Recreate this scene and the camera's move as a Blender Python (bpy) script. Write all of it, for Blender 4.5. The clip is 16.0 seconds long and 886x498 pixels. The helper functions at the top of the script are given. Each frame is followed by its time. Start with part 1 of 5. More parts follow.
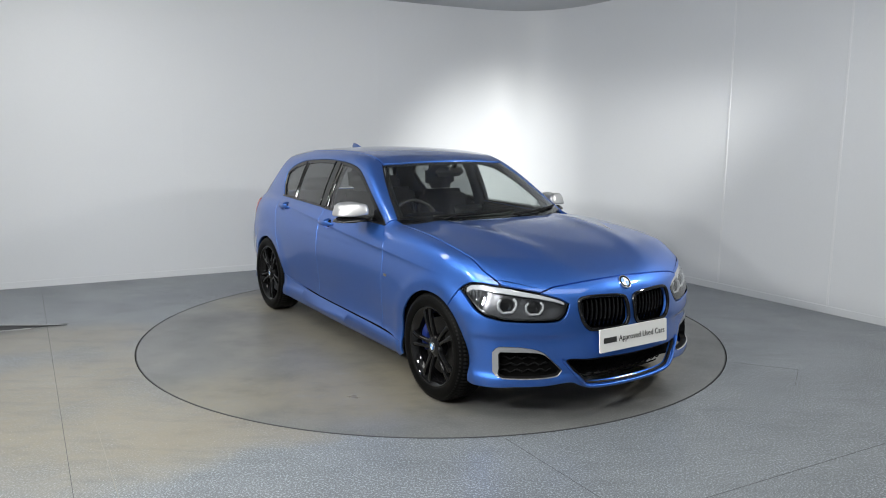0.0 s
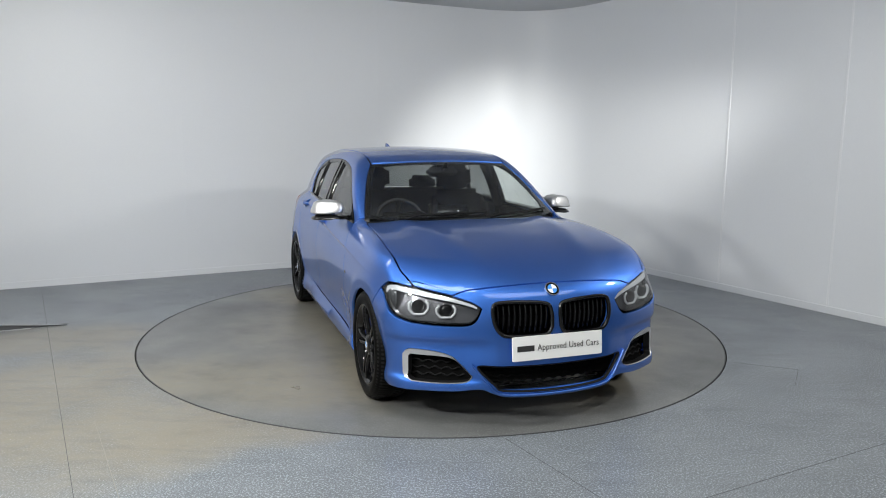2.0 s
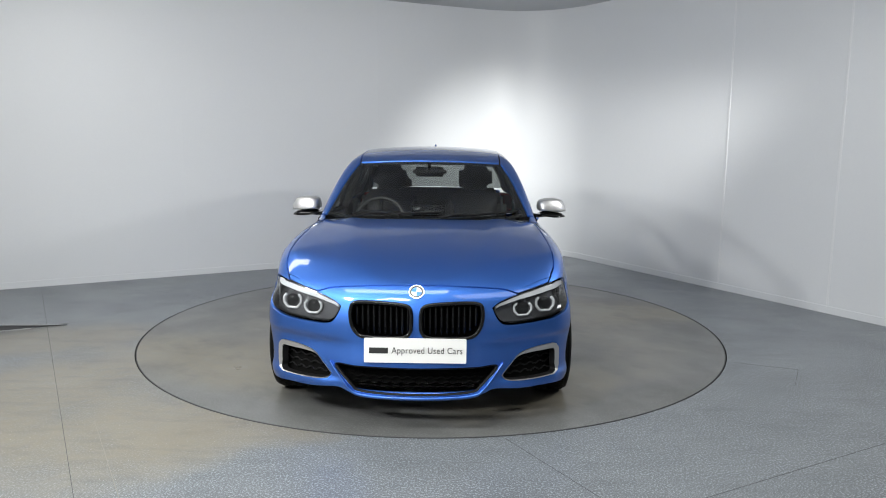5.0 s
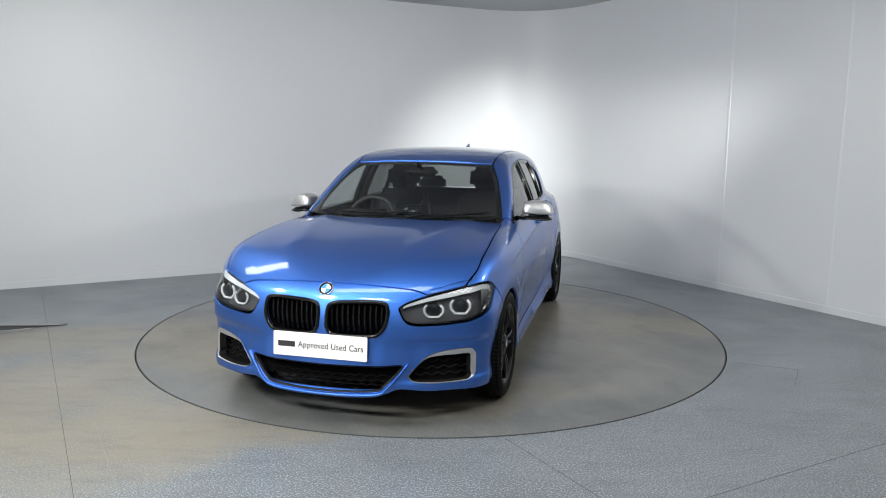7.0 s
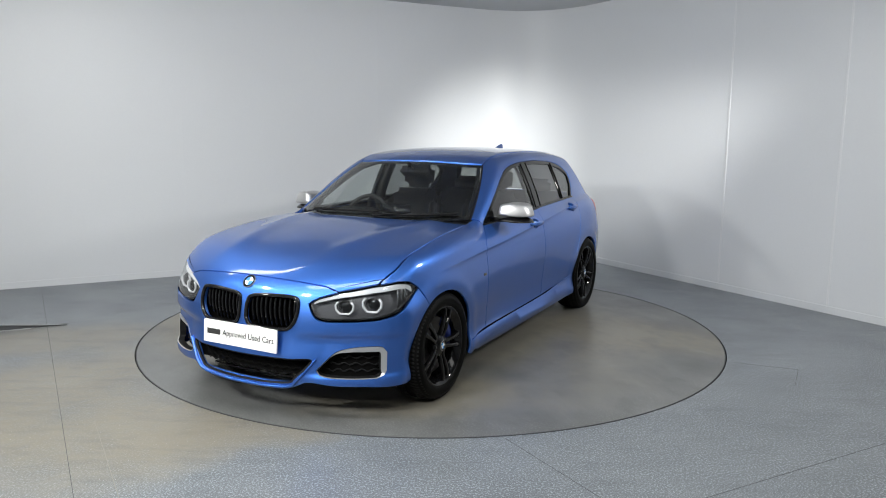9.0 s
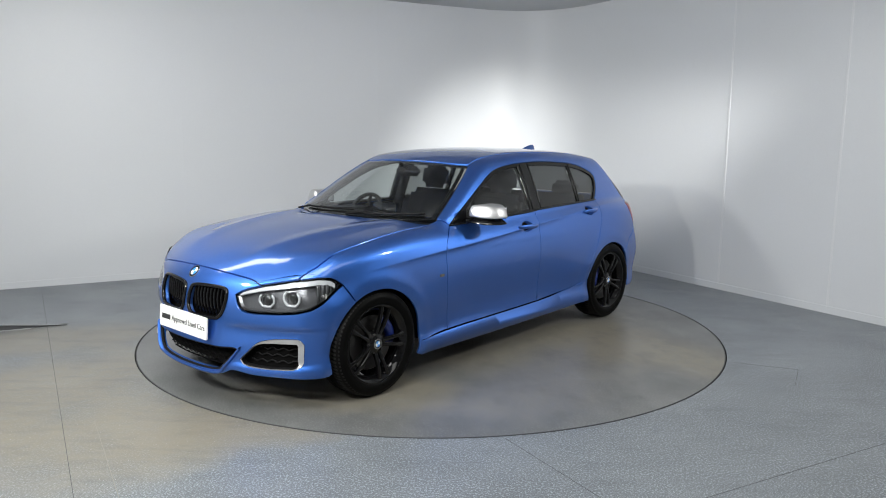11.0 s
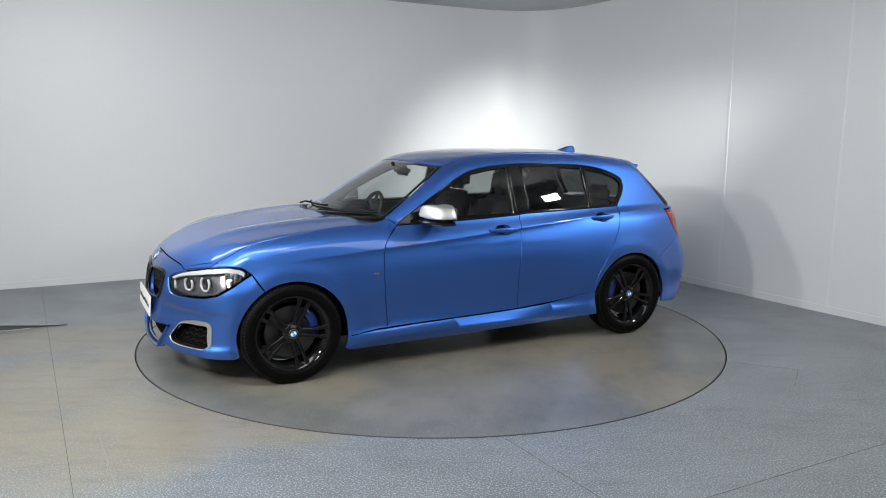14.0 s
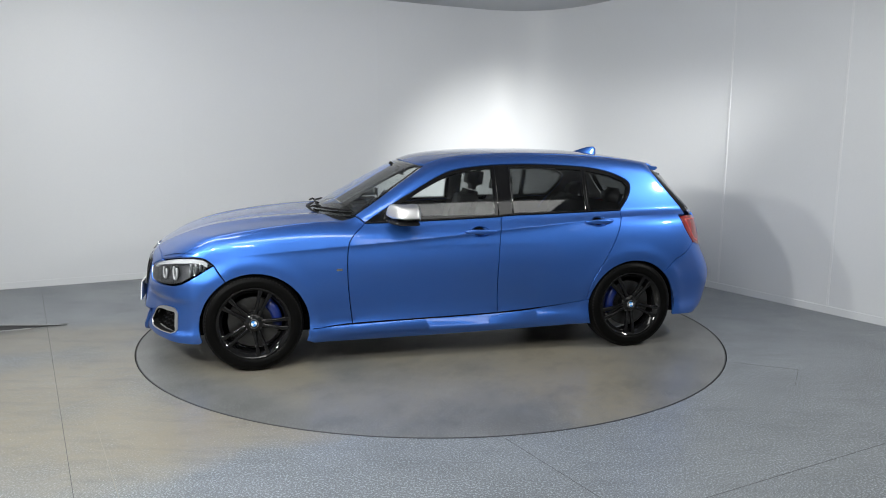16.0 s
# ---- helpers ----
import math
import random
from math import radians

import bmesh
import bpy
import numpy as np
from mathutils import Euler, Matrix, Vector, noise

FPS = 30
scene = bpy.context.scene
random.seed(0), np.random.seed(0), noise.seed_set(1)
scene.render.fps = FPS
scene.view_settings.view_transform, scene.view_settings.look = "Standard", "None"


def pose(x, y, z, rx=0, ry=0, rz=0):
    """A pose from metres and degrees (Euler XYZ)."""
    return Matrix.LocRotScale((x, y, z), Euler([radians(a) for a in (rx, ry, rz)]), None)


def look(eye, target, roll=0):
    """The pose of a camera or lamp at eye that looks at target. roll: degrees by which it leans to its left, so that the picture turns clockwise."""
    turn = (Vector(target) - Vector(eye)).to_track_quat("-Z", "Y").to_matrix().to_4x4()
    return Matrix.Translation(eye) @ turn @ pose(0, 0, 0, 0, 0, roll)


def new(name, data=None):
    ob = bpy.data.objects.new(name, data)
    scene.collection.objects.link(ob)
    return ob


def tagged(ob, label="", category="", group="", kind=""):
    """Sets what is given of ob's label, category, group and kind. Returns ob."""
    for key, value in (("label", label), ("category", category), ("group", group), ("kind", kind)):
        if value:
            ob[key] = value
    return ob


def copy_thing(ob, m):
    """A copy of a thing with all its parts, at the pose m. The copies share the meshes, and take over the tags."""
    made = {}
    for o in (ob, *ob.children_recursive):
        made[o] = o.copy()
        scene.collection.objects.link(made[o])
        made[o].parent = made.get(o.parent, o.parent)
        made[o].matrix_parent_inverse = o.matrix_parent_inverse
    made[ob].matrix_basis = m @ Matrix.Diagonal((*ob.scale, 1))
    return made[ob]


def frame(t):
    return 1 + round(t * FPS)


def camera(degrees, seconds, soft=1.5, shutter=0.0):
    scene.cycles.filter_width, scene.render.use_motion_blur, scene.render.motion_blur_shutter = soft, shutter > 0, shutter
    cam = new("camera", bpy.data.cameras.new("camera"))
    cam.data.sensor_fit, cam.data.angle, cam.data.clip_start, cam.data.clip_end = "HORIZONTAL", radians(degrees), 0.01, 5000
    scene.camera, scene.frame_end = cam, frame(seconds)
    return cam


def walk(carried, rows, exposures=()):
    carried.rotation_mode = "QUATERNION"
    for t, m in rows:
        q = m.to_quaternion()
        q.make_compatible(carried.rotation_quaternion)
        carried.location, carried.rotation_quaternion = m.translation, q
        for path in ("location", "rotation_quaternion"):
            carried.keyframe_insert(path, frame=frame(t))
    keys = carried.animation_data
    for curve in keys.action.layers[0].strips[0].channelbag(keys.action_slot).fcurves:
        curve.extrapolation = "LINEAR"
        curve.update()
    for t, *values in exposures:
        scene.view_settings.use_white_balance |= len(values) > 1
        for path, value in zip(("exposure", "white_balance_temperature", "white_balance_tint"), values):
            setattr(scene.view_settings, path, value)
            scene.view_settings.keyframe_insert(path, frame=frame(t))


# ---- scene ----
# the camera stands still on a tripod and looks at a car on a turntable
cam = camera(61.0, 16.0, soft=1.0)
EYE = Vector((0.0, -5.907, 1.567))
PITCH, YAW = radians(8.925), radians(0.779)
AIM = EYE + Vector((math.sin(YAW) * math.cos(PITCH), math.cos(YAW) * math.cos(PITCH), -math.sin(PITCH)))
walk(cam, [(0.0, look(EYE, AIM, 0.455)), (16.0, look(EYE, AIM, 0.455))])
TURN_START, TURN_RATE = -57.73, -6.815      # heading of the car in degrees, degrees a second
CAR_OFFSET = (0.045, -0.019)

# ---- world and lamps ----
world = bpy.data.worlds.new("studio_world")
world.use_nodes = True
world.node_tree.nodes["Background"].inputs[0].default_value = (0.68, 0.68, 0.68, 1)
world.node_tree.nodes["Background"].inputs[1].default_value = 0.02
scene.world = world
scene.view_settings.exposure = 0.18


def area_lamp(name, eye, target, sx, sy, watts, colour, spread=180):
    d = bpy.data.lights.new(name, "AREA")
    d.shape, d.size, d.size_y, d.energy, d.color, d.spread = "RECTANGLE", sx, sy, watts, colour, radians(spread)
    ob = new(name, d)
    ob.matrix_world = look(eye, target)
    return ob


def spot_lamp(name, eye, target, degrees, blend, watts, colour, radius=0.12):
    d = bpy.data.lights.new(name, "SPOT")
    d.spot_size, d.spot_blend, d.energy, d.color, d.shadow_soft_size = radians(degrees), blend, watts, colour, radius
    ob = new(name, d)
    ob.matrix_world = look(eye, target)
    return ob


DAY = (0.98, 0.985, 0.965)
area_lamp("softbox_lamp_left", (-3.7, -2.8, 2.65), (0.4, -0.4, 0.3), 0.25, 0.25, 38, DAY, 140)
area_lamp("softbox_lamp_middle", (-2.7, -4.4, 2.65), (0.4, -0.4, 0.3), 0.25, 0.25, 46, DAY, 140)
area_lamp("softbox_lamp_right", (3.9, -1.3, 2.72), (0.0, 0.2, 0.6), 0.24, 0.20, 31, DAY, 130)
# unseen spot, added to make the bright glow on the rounded corner
spot_lamp("corner_glow_spot", (3.62, -1.4, 2.65), (0.90, 3.75, 0.72), 35, 1.0, 1350, DAY, 0.20)
# unseen overhead panels; the first two are fill added to brighten the room
area_lamp("unseen_ceiling_panel", (-0.8, -2.8, 3.03), (-0.8, -2.2, 0.0), 2.4, 0.9, 54, DAY)
area_lamp("unseen_ceiling_panel", (-2.7, -0.3, 3.03), (-2.6, 1.0, 0.0), 1.8, 1.0, 52, DAY)
area_lamp("unseen_ceiling_panel", (2.0, -3.4, 3.03), (1.9, -3.1, 0.0), 2.8, 1.8, 42, DAY, 150)
# unseen fill, added by the camera to brighten the car's flank
area_lamp("camera_side_fill", (-1.2, -5.2, 3.03), (-1.0, -4.5, 0.0), 1.2, 0.25, 84, DAY)

# ---- materials ----


def nodes_of(name):
    m = bpy.data.materials.new(name)
    m.use_nodes = True
    return m, m.node_tree.nodes, m.node_tree.links, m.node_tree.nodes["Principled BSDF"]


def rgba(c):
    return (*c, 1.0)


def grain(name, c0, c1, rough=0.5, scale=8.0, fine=120.0, bump=0.0, metal=0.0, rough_var=0.08, coat=0.0, spec=0.5):
    """Two-scale variation of colour between c0 and c1, with fine relief."""
    m, n, l, b = nodes_of(name)
    tc = n.new("ShaderNodeTexCoord")
    big, small = n.new("ShaderNodeTexNoise"), n.new("ShaderNodeTexNoise")
    big.inputs["Scale"].default_value, big.inputs["Detail"].default_value = scale, 6
    small.inputs["Scale"].default_value, small.inputs["Detail"].default_value = fine, 3
    l.new(tc.outputs["Object"], big.inputs["Vector"])
    l.new(tc.outputs["Object"], small.inputs["Vector"])
    mixf = n.new("ShaderNodeMix")
    mixf.inputs[0].default_value = 0.45
    l.new(big.outputs[0], mixf.inputs[2])
    l.new(small.outputs[0], mixf.inputs[3])
    mc = n.new("ShaderNodeMix")
    mc.data_type = "RGBA"
    mc.inputs[6].default_value, mc.inputs[7].default_value = rgba(c0), rgba(c1)
    l.new(mixf.outputs[0], mc.inputs[0])
    l.new(mc.outputs[2], b.inputs["Base Color"])
    mr = n.new("ShaderNodeMapRange")
    mr.inputs[3].default_value, mr.inputs[4].default_value = max(0.02, rough - rough_var), rough + rough_var
    l.new(big.outputs[0], mr.inputs[0])
    l.new(mr.outputs[0], b.inputs["Roughness"])
    b.inputs["Metallic"].default_value = metal
    b.inputs["Specular IOR Level"].default_value = spec
    b.inputs["Coat Weight"].default_value = coat
    b.inputs["Coat Roughness"].default_value = 0.03
    if bump:
        bp = n.new("ShaderNodeBump")
        bp.inputs["Strength"].default_value, bp.inputs["Distance"].default_value = bump, 0.002
        l.new(small.outputs[0], bp.inputs["Height"])
        l.new(bp.outputs[0], b.inputs["Normal"])
    return m


M_WALL = grain("wall_paint", (0.66, 0.675, 0.69), (0.71, 0.725, 0.74), 0.42, 1.2, 60, 0.03, spec=0.4)
M_UNSEEN_WALL = grain("unseen_wall_dark", (0.15, 0.155, 0.16), (0.19, 0.195, 0.20), 0.6, 1.2, 60, 0.03, spec=0.3)
M_SEAM = grain("joint_strip_paint", (0.70, 0.71, 0.72), (0.75, 0.76, 0.77), 0.4, 3, 80)
M_CEIL = grain("ceiling_paint", (0.5, 0.51, 0.52), (0.56, 0.57, 0.58), 0.7, 2, 60)


def floor_material(name, base, dark, patch_colour, rough, patches, sparkle=True, speck=1.0):
    """Speckled sheet flooring: fine bright and dark grains, cloudy wear, beige patches in soft-edged ellipses."""
    m, n, l, b = nodes_of(name)
    tc = n.new("ShaderNodeTexCoord")

    def noise_node(scale, detail, rough_n=0.55):
        t = n.new("ShaderNodeTexNoise")
        t.inputs["Scale"].default_value, t.inputs["Detail"].default_value, t.inputs["Roughness"].default_value = scale, detail, rough_n
        l.new(tc.outputs["Object"], t.inputs["Vector"])
        return t.outputs[0]

    def ramp(src, p0, p1, v0=0.0, v1=1.0):
        r = n.new("ShaderNodeMapRange")
        r.inputs[1].default_value, r.inputs[2].default_value, r.inputs[3].default_value, r.inputs[4].default_value = p0, p1, v0, v1
        l.new(src, r.inputs[0])
        return r.outputs[0]

    def mix(fac, a, c, mode="MIX"):
        x = n.new("ShaderNodeMix")
        x.data_type, x.blend_type = "RGBA", mode
        if isinstance(fac, float):
            x.inputs[0].default_value = fac
        else:
            l.new(fac, x.inputs[0])
        for v, i in ((a, 6), (c, 7)):
            if isinstance(v, tuple):
                x.inputs[i].default_value = rgba(v)
            else:
                l.new(v, x.inputs[i])
        return x.outputs[2]

    def math_node(op, a, c):
        x = n.new("ShaderNodeMath")
        x.operation = op
        for v, i in ((a, 0), (c, 1)):
            if isinstance(v, float):
                x.inputs[i].default_value = v
            else:
                l.new(v, x.inputs[i])
        return x.outputs[0]

    cloud, fine, mid = noise_node(1.3, 7), noise_node(105, 2, 0.75), noise_node(14, 6)
    col = mix(ramp(cloud, 0.3, 0.7), base, dark)
    col = mix(ramp(fine, 0.53, 0.62, 0.0, speck), col, tuple(min(1, c * 2.9) for c in base))
    col = mix(ramp(fine, 0.47, 0.37, 0.0, 0.9 * speck), col, tuple(c * 0.45 for c in base))
    for (cx, cy, rx, ry, rot, amount) in patches:
        mp = n.new("ShaderNodeMapping")
        mp.vector_type = "TEXTURE"
        mp.inputs["Location"].default_value = (cx, cy, 0)
        mp.inputs["Rotation"].default_value = (0, 0, radians(rot))
        mp.inputs["Scale"].default_value = (rx, ry, 1)
        l.new(tc.outputs["Object"], mp.inputs["Vector"])
        ln = n.new("ShaderNodeVectorMath")
        ln.operation = "LENGTH"
        l.new(mp.outputs[0], ln.inputs[0])
        d = math_node("ADD", ln.outputs["Value"], math_node("MULTIPLY", math_node("SUBTRACT", cloud, 0.5), 1.6))
        mask = math_node("MULTIPLY", ramp(d, 1.15, 0.55), ramp(mid, 0.25, 0.65, 0.45, amount))
        col = mix(mask, col, patch_colour)
    # streaks and dark smears
    streak = n.new("ShaderNodeTexNoise")
    sm = n.new("ShaderNodeMapping")
    sm.inputs["Rotation"].default_value, sm.inputs["Scale"].default_value = (0, 0, radians(24)), (1.0, 3.6 if sparkle else 1.5, 1)
    streak.inputs["Scale"].default_value, streak.inputs["Detail"].default_value, streak.inputs["Roughness"].default_value = 2.6, 8, 0.65
    l.new(tc.outputs["Object"], sm.inputs["Vector"])
    l.new(sm.outputs[0], streak.inputs["Vector"])
    col = mix(ramp(streak.outputs[0], 0.50, 0.72, 0.0, 0.45 if sparkle else 0.55), col, tuple(c * 0.62 for c in dark))
    col = mix(ramp(streak.outputs[0], 0.42, 0.28, 0.0, 0.22 if sparkle else 0.40), col, tuple(c * 1.5 for c in base))
    if sparkle:
        vo = n.new("ShaderNodeTexVoronoi")
        vo.inputs["Scale"].default_value = 42
        l.new(tc.outputs["Object"], vo.inputs["Vector"])
        col = mix(math_node("MULTIPLY", ramp(vo.outputs["Distance"], 0.13, 0.07), ramp(mid, 0.45, 0.6, 0.10, 0.65)), col, (0.62, 0.64, 0.66))
    l.new(col, b.inputs["Base Color"])
    l.new(ramp(cloud, 0.3, 0.7, rough - 0.06, rough + 0.08), b.inputs["Roughness"])
    bp = n.new("ShaderNodeBump")
    bp.inputs["Strength"].default_value, bp.inputs["Distance"].default_value = 0.02 + 0.05 * speck, 0.001
    l.new(fine, bp.inputs["Height"])
    l.new(bp.outputs[0], b.inputs["Normal"])
    return m


M_FLOOR = floor_material("floor_vinyl", (0.160, 0.175, 0.189), (0.128, 0.140, 0.153), (0.222, 0.196, 0.148), 0.36, [(-2.45, -1.75, 1.3, 0.85, 60, 0.85), (-1.7, -2.25, 1.1, 0.6, 20, 0.8), (-2.9, -0.45, 1.0, 0.45, 20, 0.75), (-1.0, -2.1, 0.8, 0.3, 20, 0.5)], speck=0.62)
M_DISC = floor_material("turntable_floor", (0.158, 0.160, 0.158), (0.098, 0.100, 0.098), (0.200, 0.180, 0.136), 0.33, [(0.0, 0.1, 1.75, 1.6, 0, 0.75), (0.9, 1.3, 1.2, 0.5, 30, 0.9), (-0.6, -1.5, 1.3, 0.5, 10, 0.9), (-1.4, 0.9, 0.6, 0.5, 0, 1.0), (1.3, -0.9, 0.7, 0.4, 70, 0.8)], sparkle=False, speck=0.25)
M_JOINT_SHADE = grain("joint_shade_grey", (0.055, 0.057, 0.06), (0.075, 0.077, 0.08), 0.6, 5, 90)
M_BLACK = grain("black_gap", (0.006, 0.006, 0.006), (0.012, 0.012, 0.012), 0.7, 5, 90)

# ---- setting ----


def mesh_ob(name, bm, mat, parent=None, label="", smooth=False, kind=""):
    me = bpy.data.meshes.new(name)
    bm.normal_update()
    bm.to_mesh(me)
    bm.free()
    for mt in (mat if isinstance(mat, (list, tuple)) else [mat]):
        me.materials.append(mt)
    if smooth:
        me.polygons.foreach_set("use_smooth", [True] * len(me.polygons))
    ob = new(name, me)
    ob.parent = parent
    if label:
        ob["label"] = label
    if kind:
        ob["kind"] = kind
    return ob


def part(name, bm, mat, parent, label="", smooth=True):
    return mesh_ob(name, bm, mat, parent, label, smooth)


def prism(bm, pts, z0, z1):
    """Upright prism over a plan outline."""
    lo = [bm.verts.new((x, y, z0)) for x, y in pts]
    hi = [bm.verts.new((x, y, z1)) for x, y in pts]
    k = len(pts)
    bm.faces.new(lo[::-1])
    bm.faces.new(hi)
    for i in range(k):
        bm.faces.new((lo[i], lo[(i + 1) % k], hi[(i + 1) % k], hi[i]))
    return bm


def box(bm, lo, hi):
    return prism(bm, [(lo[0], lo[1]), (hi[0], lo[1]), (hi[0], hi[1]), (lo[0], hi[1])], lo[2], hi[2])


# the room is a rectangle whose far corner is rounded
CORNER = Vector((1.38, 4.15))
DIR_L, DIR_R = Vector((-0.894, -0.447)).normalized(), Vector((0.504, -0.864)).normalized()
ROUND, LEN_L, LEN_R, WALL_H, WALL_T = 1.0, 9.0, 11.0, 3.06, 0.12


def plan(a, b):
    """The plan point a metres along the one wall and b along the other."""
    return CORNER + DIR_L * a + DIR_R * b


def corner_arc(r, n=28):
    """Arc that joins the two far walls, of tangent length r."""
    p0, p2 = plan(r, 0), plan(0, r)
    pts = []
    for i in range(n + 1):
        t = i / n
        pts.append(p0 * (1 - t) ** 2 + CORNER * 2 * t * (1 - t) + p2 * t * t)
    return pts


def strip(name, line, thick, z0, z1, mat, label="", inward=False):
    """A wall piece that follows a plan line, with its thickness outwards (away from the room's middle)."""
    mid = plan(4.5, 5.0)
    outer = []
    for i, p in enumerate(line):
        d = (line[min(i + 1, len(line) - 1)] - line[max(i - 1, 0)]).normalized()
        nv = Vector((-d.y, d.x))
        if nv.dot(p - mid) < 0:
            nv = -nv
        outer.append(p + nv * (-thick if inward else thick))
    bm = bmesh.new()
    rows = [[bm.verts.new((p.x, p.y, z)) for p in pl] for pl, z in ((line, z0), (line, z1), (outer, z1), (outer, z0))]
    for r in range(4):
        a, b = rows[r], rows[(r + 1) % 4]
        for i in range(len(line) - 1):
            bm.faces.new((a[i], a[i + 1], b[i + 1], b[i]))
    bm.faces.new([r[0] for r in rows])
    bm.faces.new([r[-1] for r in rows][::-1])
    bmesh.ops.recalc_face_normals(bm, faces=bm.faces)
    ob = mesh_ob(name, bm, mat, None, label, True)
    ob.data.set_sharp_from_angle(angle=radians(35))
    return ob


SEAMS_L, SEAMS_R = (2.27, 4.49, 5.90), (3.01, 4.18, 5.36)


def build_room():
    tagged(strip("wall_left", [plan(LEN_L, 0), plan(ROUND, 0)], WALL_T, 0, WALL_H, M_WALL), "pale grey painted studio wall of smooth panels", "wall", kind="structure")
    tagged(strip("wall_corner", corner_arc(ROUND), WALL_T, 0, WALL_H, M_WALL), "pale grey rounded corner of the studio wall", "wall", kind="structure")
    tagged(strip("wall_right", [plan(0, ROUND), plan(0, 6.6)], WALL_T, 0, WALL_H, M_WALL), "pale grey painted studio wall with raised joint strips", "wall", kind="structure")
    # unseen stretch, added dark so that the car's flank mirrors less light
    tagged(strip("unseen_dark_wall", [plan(0, 6.6), plan(0, LEN_R)], WALL_T, 0, WALL_H, M_UNSEEN_WALL), "unseen dark grey wall, added to dim reflections in the car's side", "wall", kind="structure")
    tagged(strip("wall_back", [plan(0, LEN_R), plan(LEN_L, LEN_R)], WALL_T, 0, WALL_H, M_WALL), "plain grey wall behind the camera", "wall", kind="structure")
    tagged(strip("wall_side", [plan(LEN_L, LEN_R), plan(LEN_L, 0)], WALL_T, 0, WALL_H, M_WALL), "plain grey wall beside the camera", "wall", kind="structure")
    bm = bmesh.new()
    prism(bm, [tuple(plan(a, b)) for a, b in ((-0.3, -0.3), (-0.3, LEN_R + 0.3), (LEN_L + 0.3, LEN_R + 0.3), (LEN_L + 0.3, -0.3))], WALL_H, WALL_H + 0.15)
    bmesh.ops.recalc_face_normals(bm, faces=bm.faces)
    tagged(mesh_ob("ceiling", bm, M_CEIL), "flat light grey studio ceiling", "ceiling", kind="structure")
    # floor with a round opening for the turntable
    bm = bmesh.new()
    k = 192
    inner = [(DISC_R + 0.009) * Vector((math.cos(2 * math.pi * i / k), math.sin(2 * math.pi * i / k))) for i in range(k)]
    vi = [bm.verts.new((p.x, p.y, 0)) for p in inner]
    vl = [bm.verts.new((p.x, p.y, -0.06)) for p in inner]
    vo = [bm.verts.new((p.x * 7, p.y * 7, 0)) for p in inner]
    for i in range(k):
        j = (i + 1) % k
        bm.faces.new((vi[i], vo[i], vo[j], vi[j]))
        bm.faces.new((vl[i], vi[i], vi[j], vl[j]))
    bm.faces.new(vl)
    bmesh.ops.recalc_face_normals(bm, faces=bm.faces)
    fl = mesh_ob("floor", bm, [M_FLOOR, M_BLACK])
    fl.data.polygons.foreach_set("material_index", [0 if abs(p.normal.z) > 0.5 and p.center.z > -0.01 else 1 for p in fl.data.polygons])
    tagged(fl, "blue-grey speckled vinyl studio floor with beige patches", "floor", kind="structure")


DISC_R = 2.222


def build_turntable():
    bm = bmesh.new()
    k = 192
    rings = []
    for r, z in ((0.0, 0.0), (DISC_R - 0.004, 0.0), (DISC_R, -0.004), (DISC_R, -0.05)):
        rings.append([bm.verts.new((r * math.cos(2 * math.pi * i / k), r * math.sin(2 * math.pi * i / k), z)) for i in range(k if r else 1)])
    for i in range(k):
        j = (i + 1) % k
        bm.faces.new((rings[0][0], rings[1][i], rings[1][j]))
        for a, b in ((1, 2), (2, 3)):
            bm.faces.new((rings[a][i], rings[b][i], rings[b][j], rings[a][j]))
    table = tagged(mesh_ob("turntable", bm, M_DISC), "round grey-brown turntable set flush in the floor", "turntable")
    # dark ring added to strengthen the shaded line of the gap
    bm = bmesh.new()
    rows = [[bm.verts.new((r * math.cos(2 * math.pi * i / k), r * math.sin(2 * math.pi * i / k), z)) for i in range(k)] for r, z in ((DISC_R - 0.005, 0.0003), (DISC_R - 0.004, 0.0012), (DISC_R + 0.001, 0.0008), (DISC_R + 0.001, -0.04))]
    for a, b in zip(rows, rows[1:]):
        for i in range(k):
            j = (i + 1) % k
            bm.faces.new((a[i], b[i], b[j], a[j]))
    part("gap_line_ring", bm, M_JOINT_SHADE, table, "dark ring added along the turntable's gap", smooth=False)
    return table


def floor_lines():
    """Joints between the floor's sheets, and the edge of a service hatch."""
    lines = [((-3.8, 1.3), (-1.0, -3.85)), ((0.38, -2.225), (1.35, -3.97)), ((2.09, -0.92), (2.46, -1.07)), ((2.46, -1.07), (2.28, -1.40)), ((1.02, -2.95), (3.6, -1.62))]
    for i, (a, c) in enumerate(lines + [((-1.83, -2.0), (-1.30, -2.94))]):
        a, c = Vector(a), Vector(c)
        d = (c - a).normalized()
        s = Vector((-d.y, d.x)) * 0.0014
        bm = bmesh.new()
        prism(bm, [tuple(a - s), tuple(c - s), tuple(c + s), tuple(a + s)], -0.004, 0.0008)
        bmesh.ops.recalc_face_normals(bm, faces=bm.faces)
        tagged(mesh_ob("floor_joint", bm, M_JOINT_SHADE if i < len(lines) else M_PATCH), "thin dark joint between floor sheets" if i < len(lines) else "thin pale edge of a beige floor patch", "joint", kind="structure")


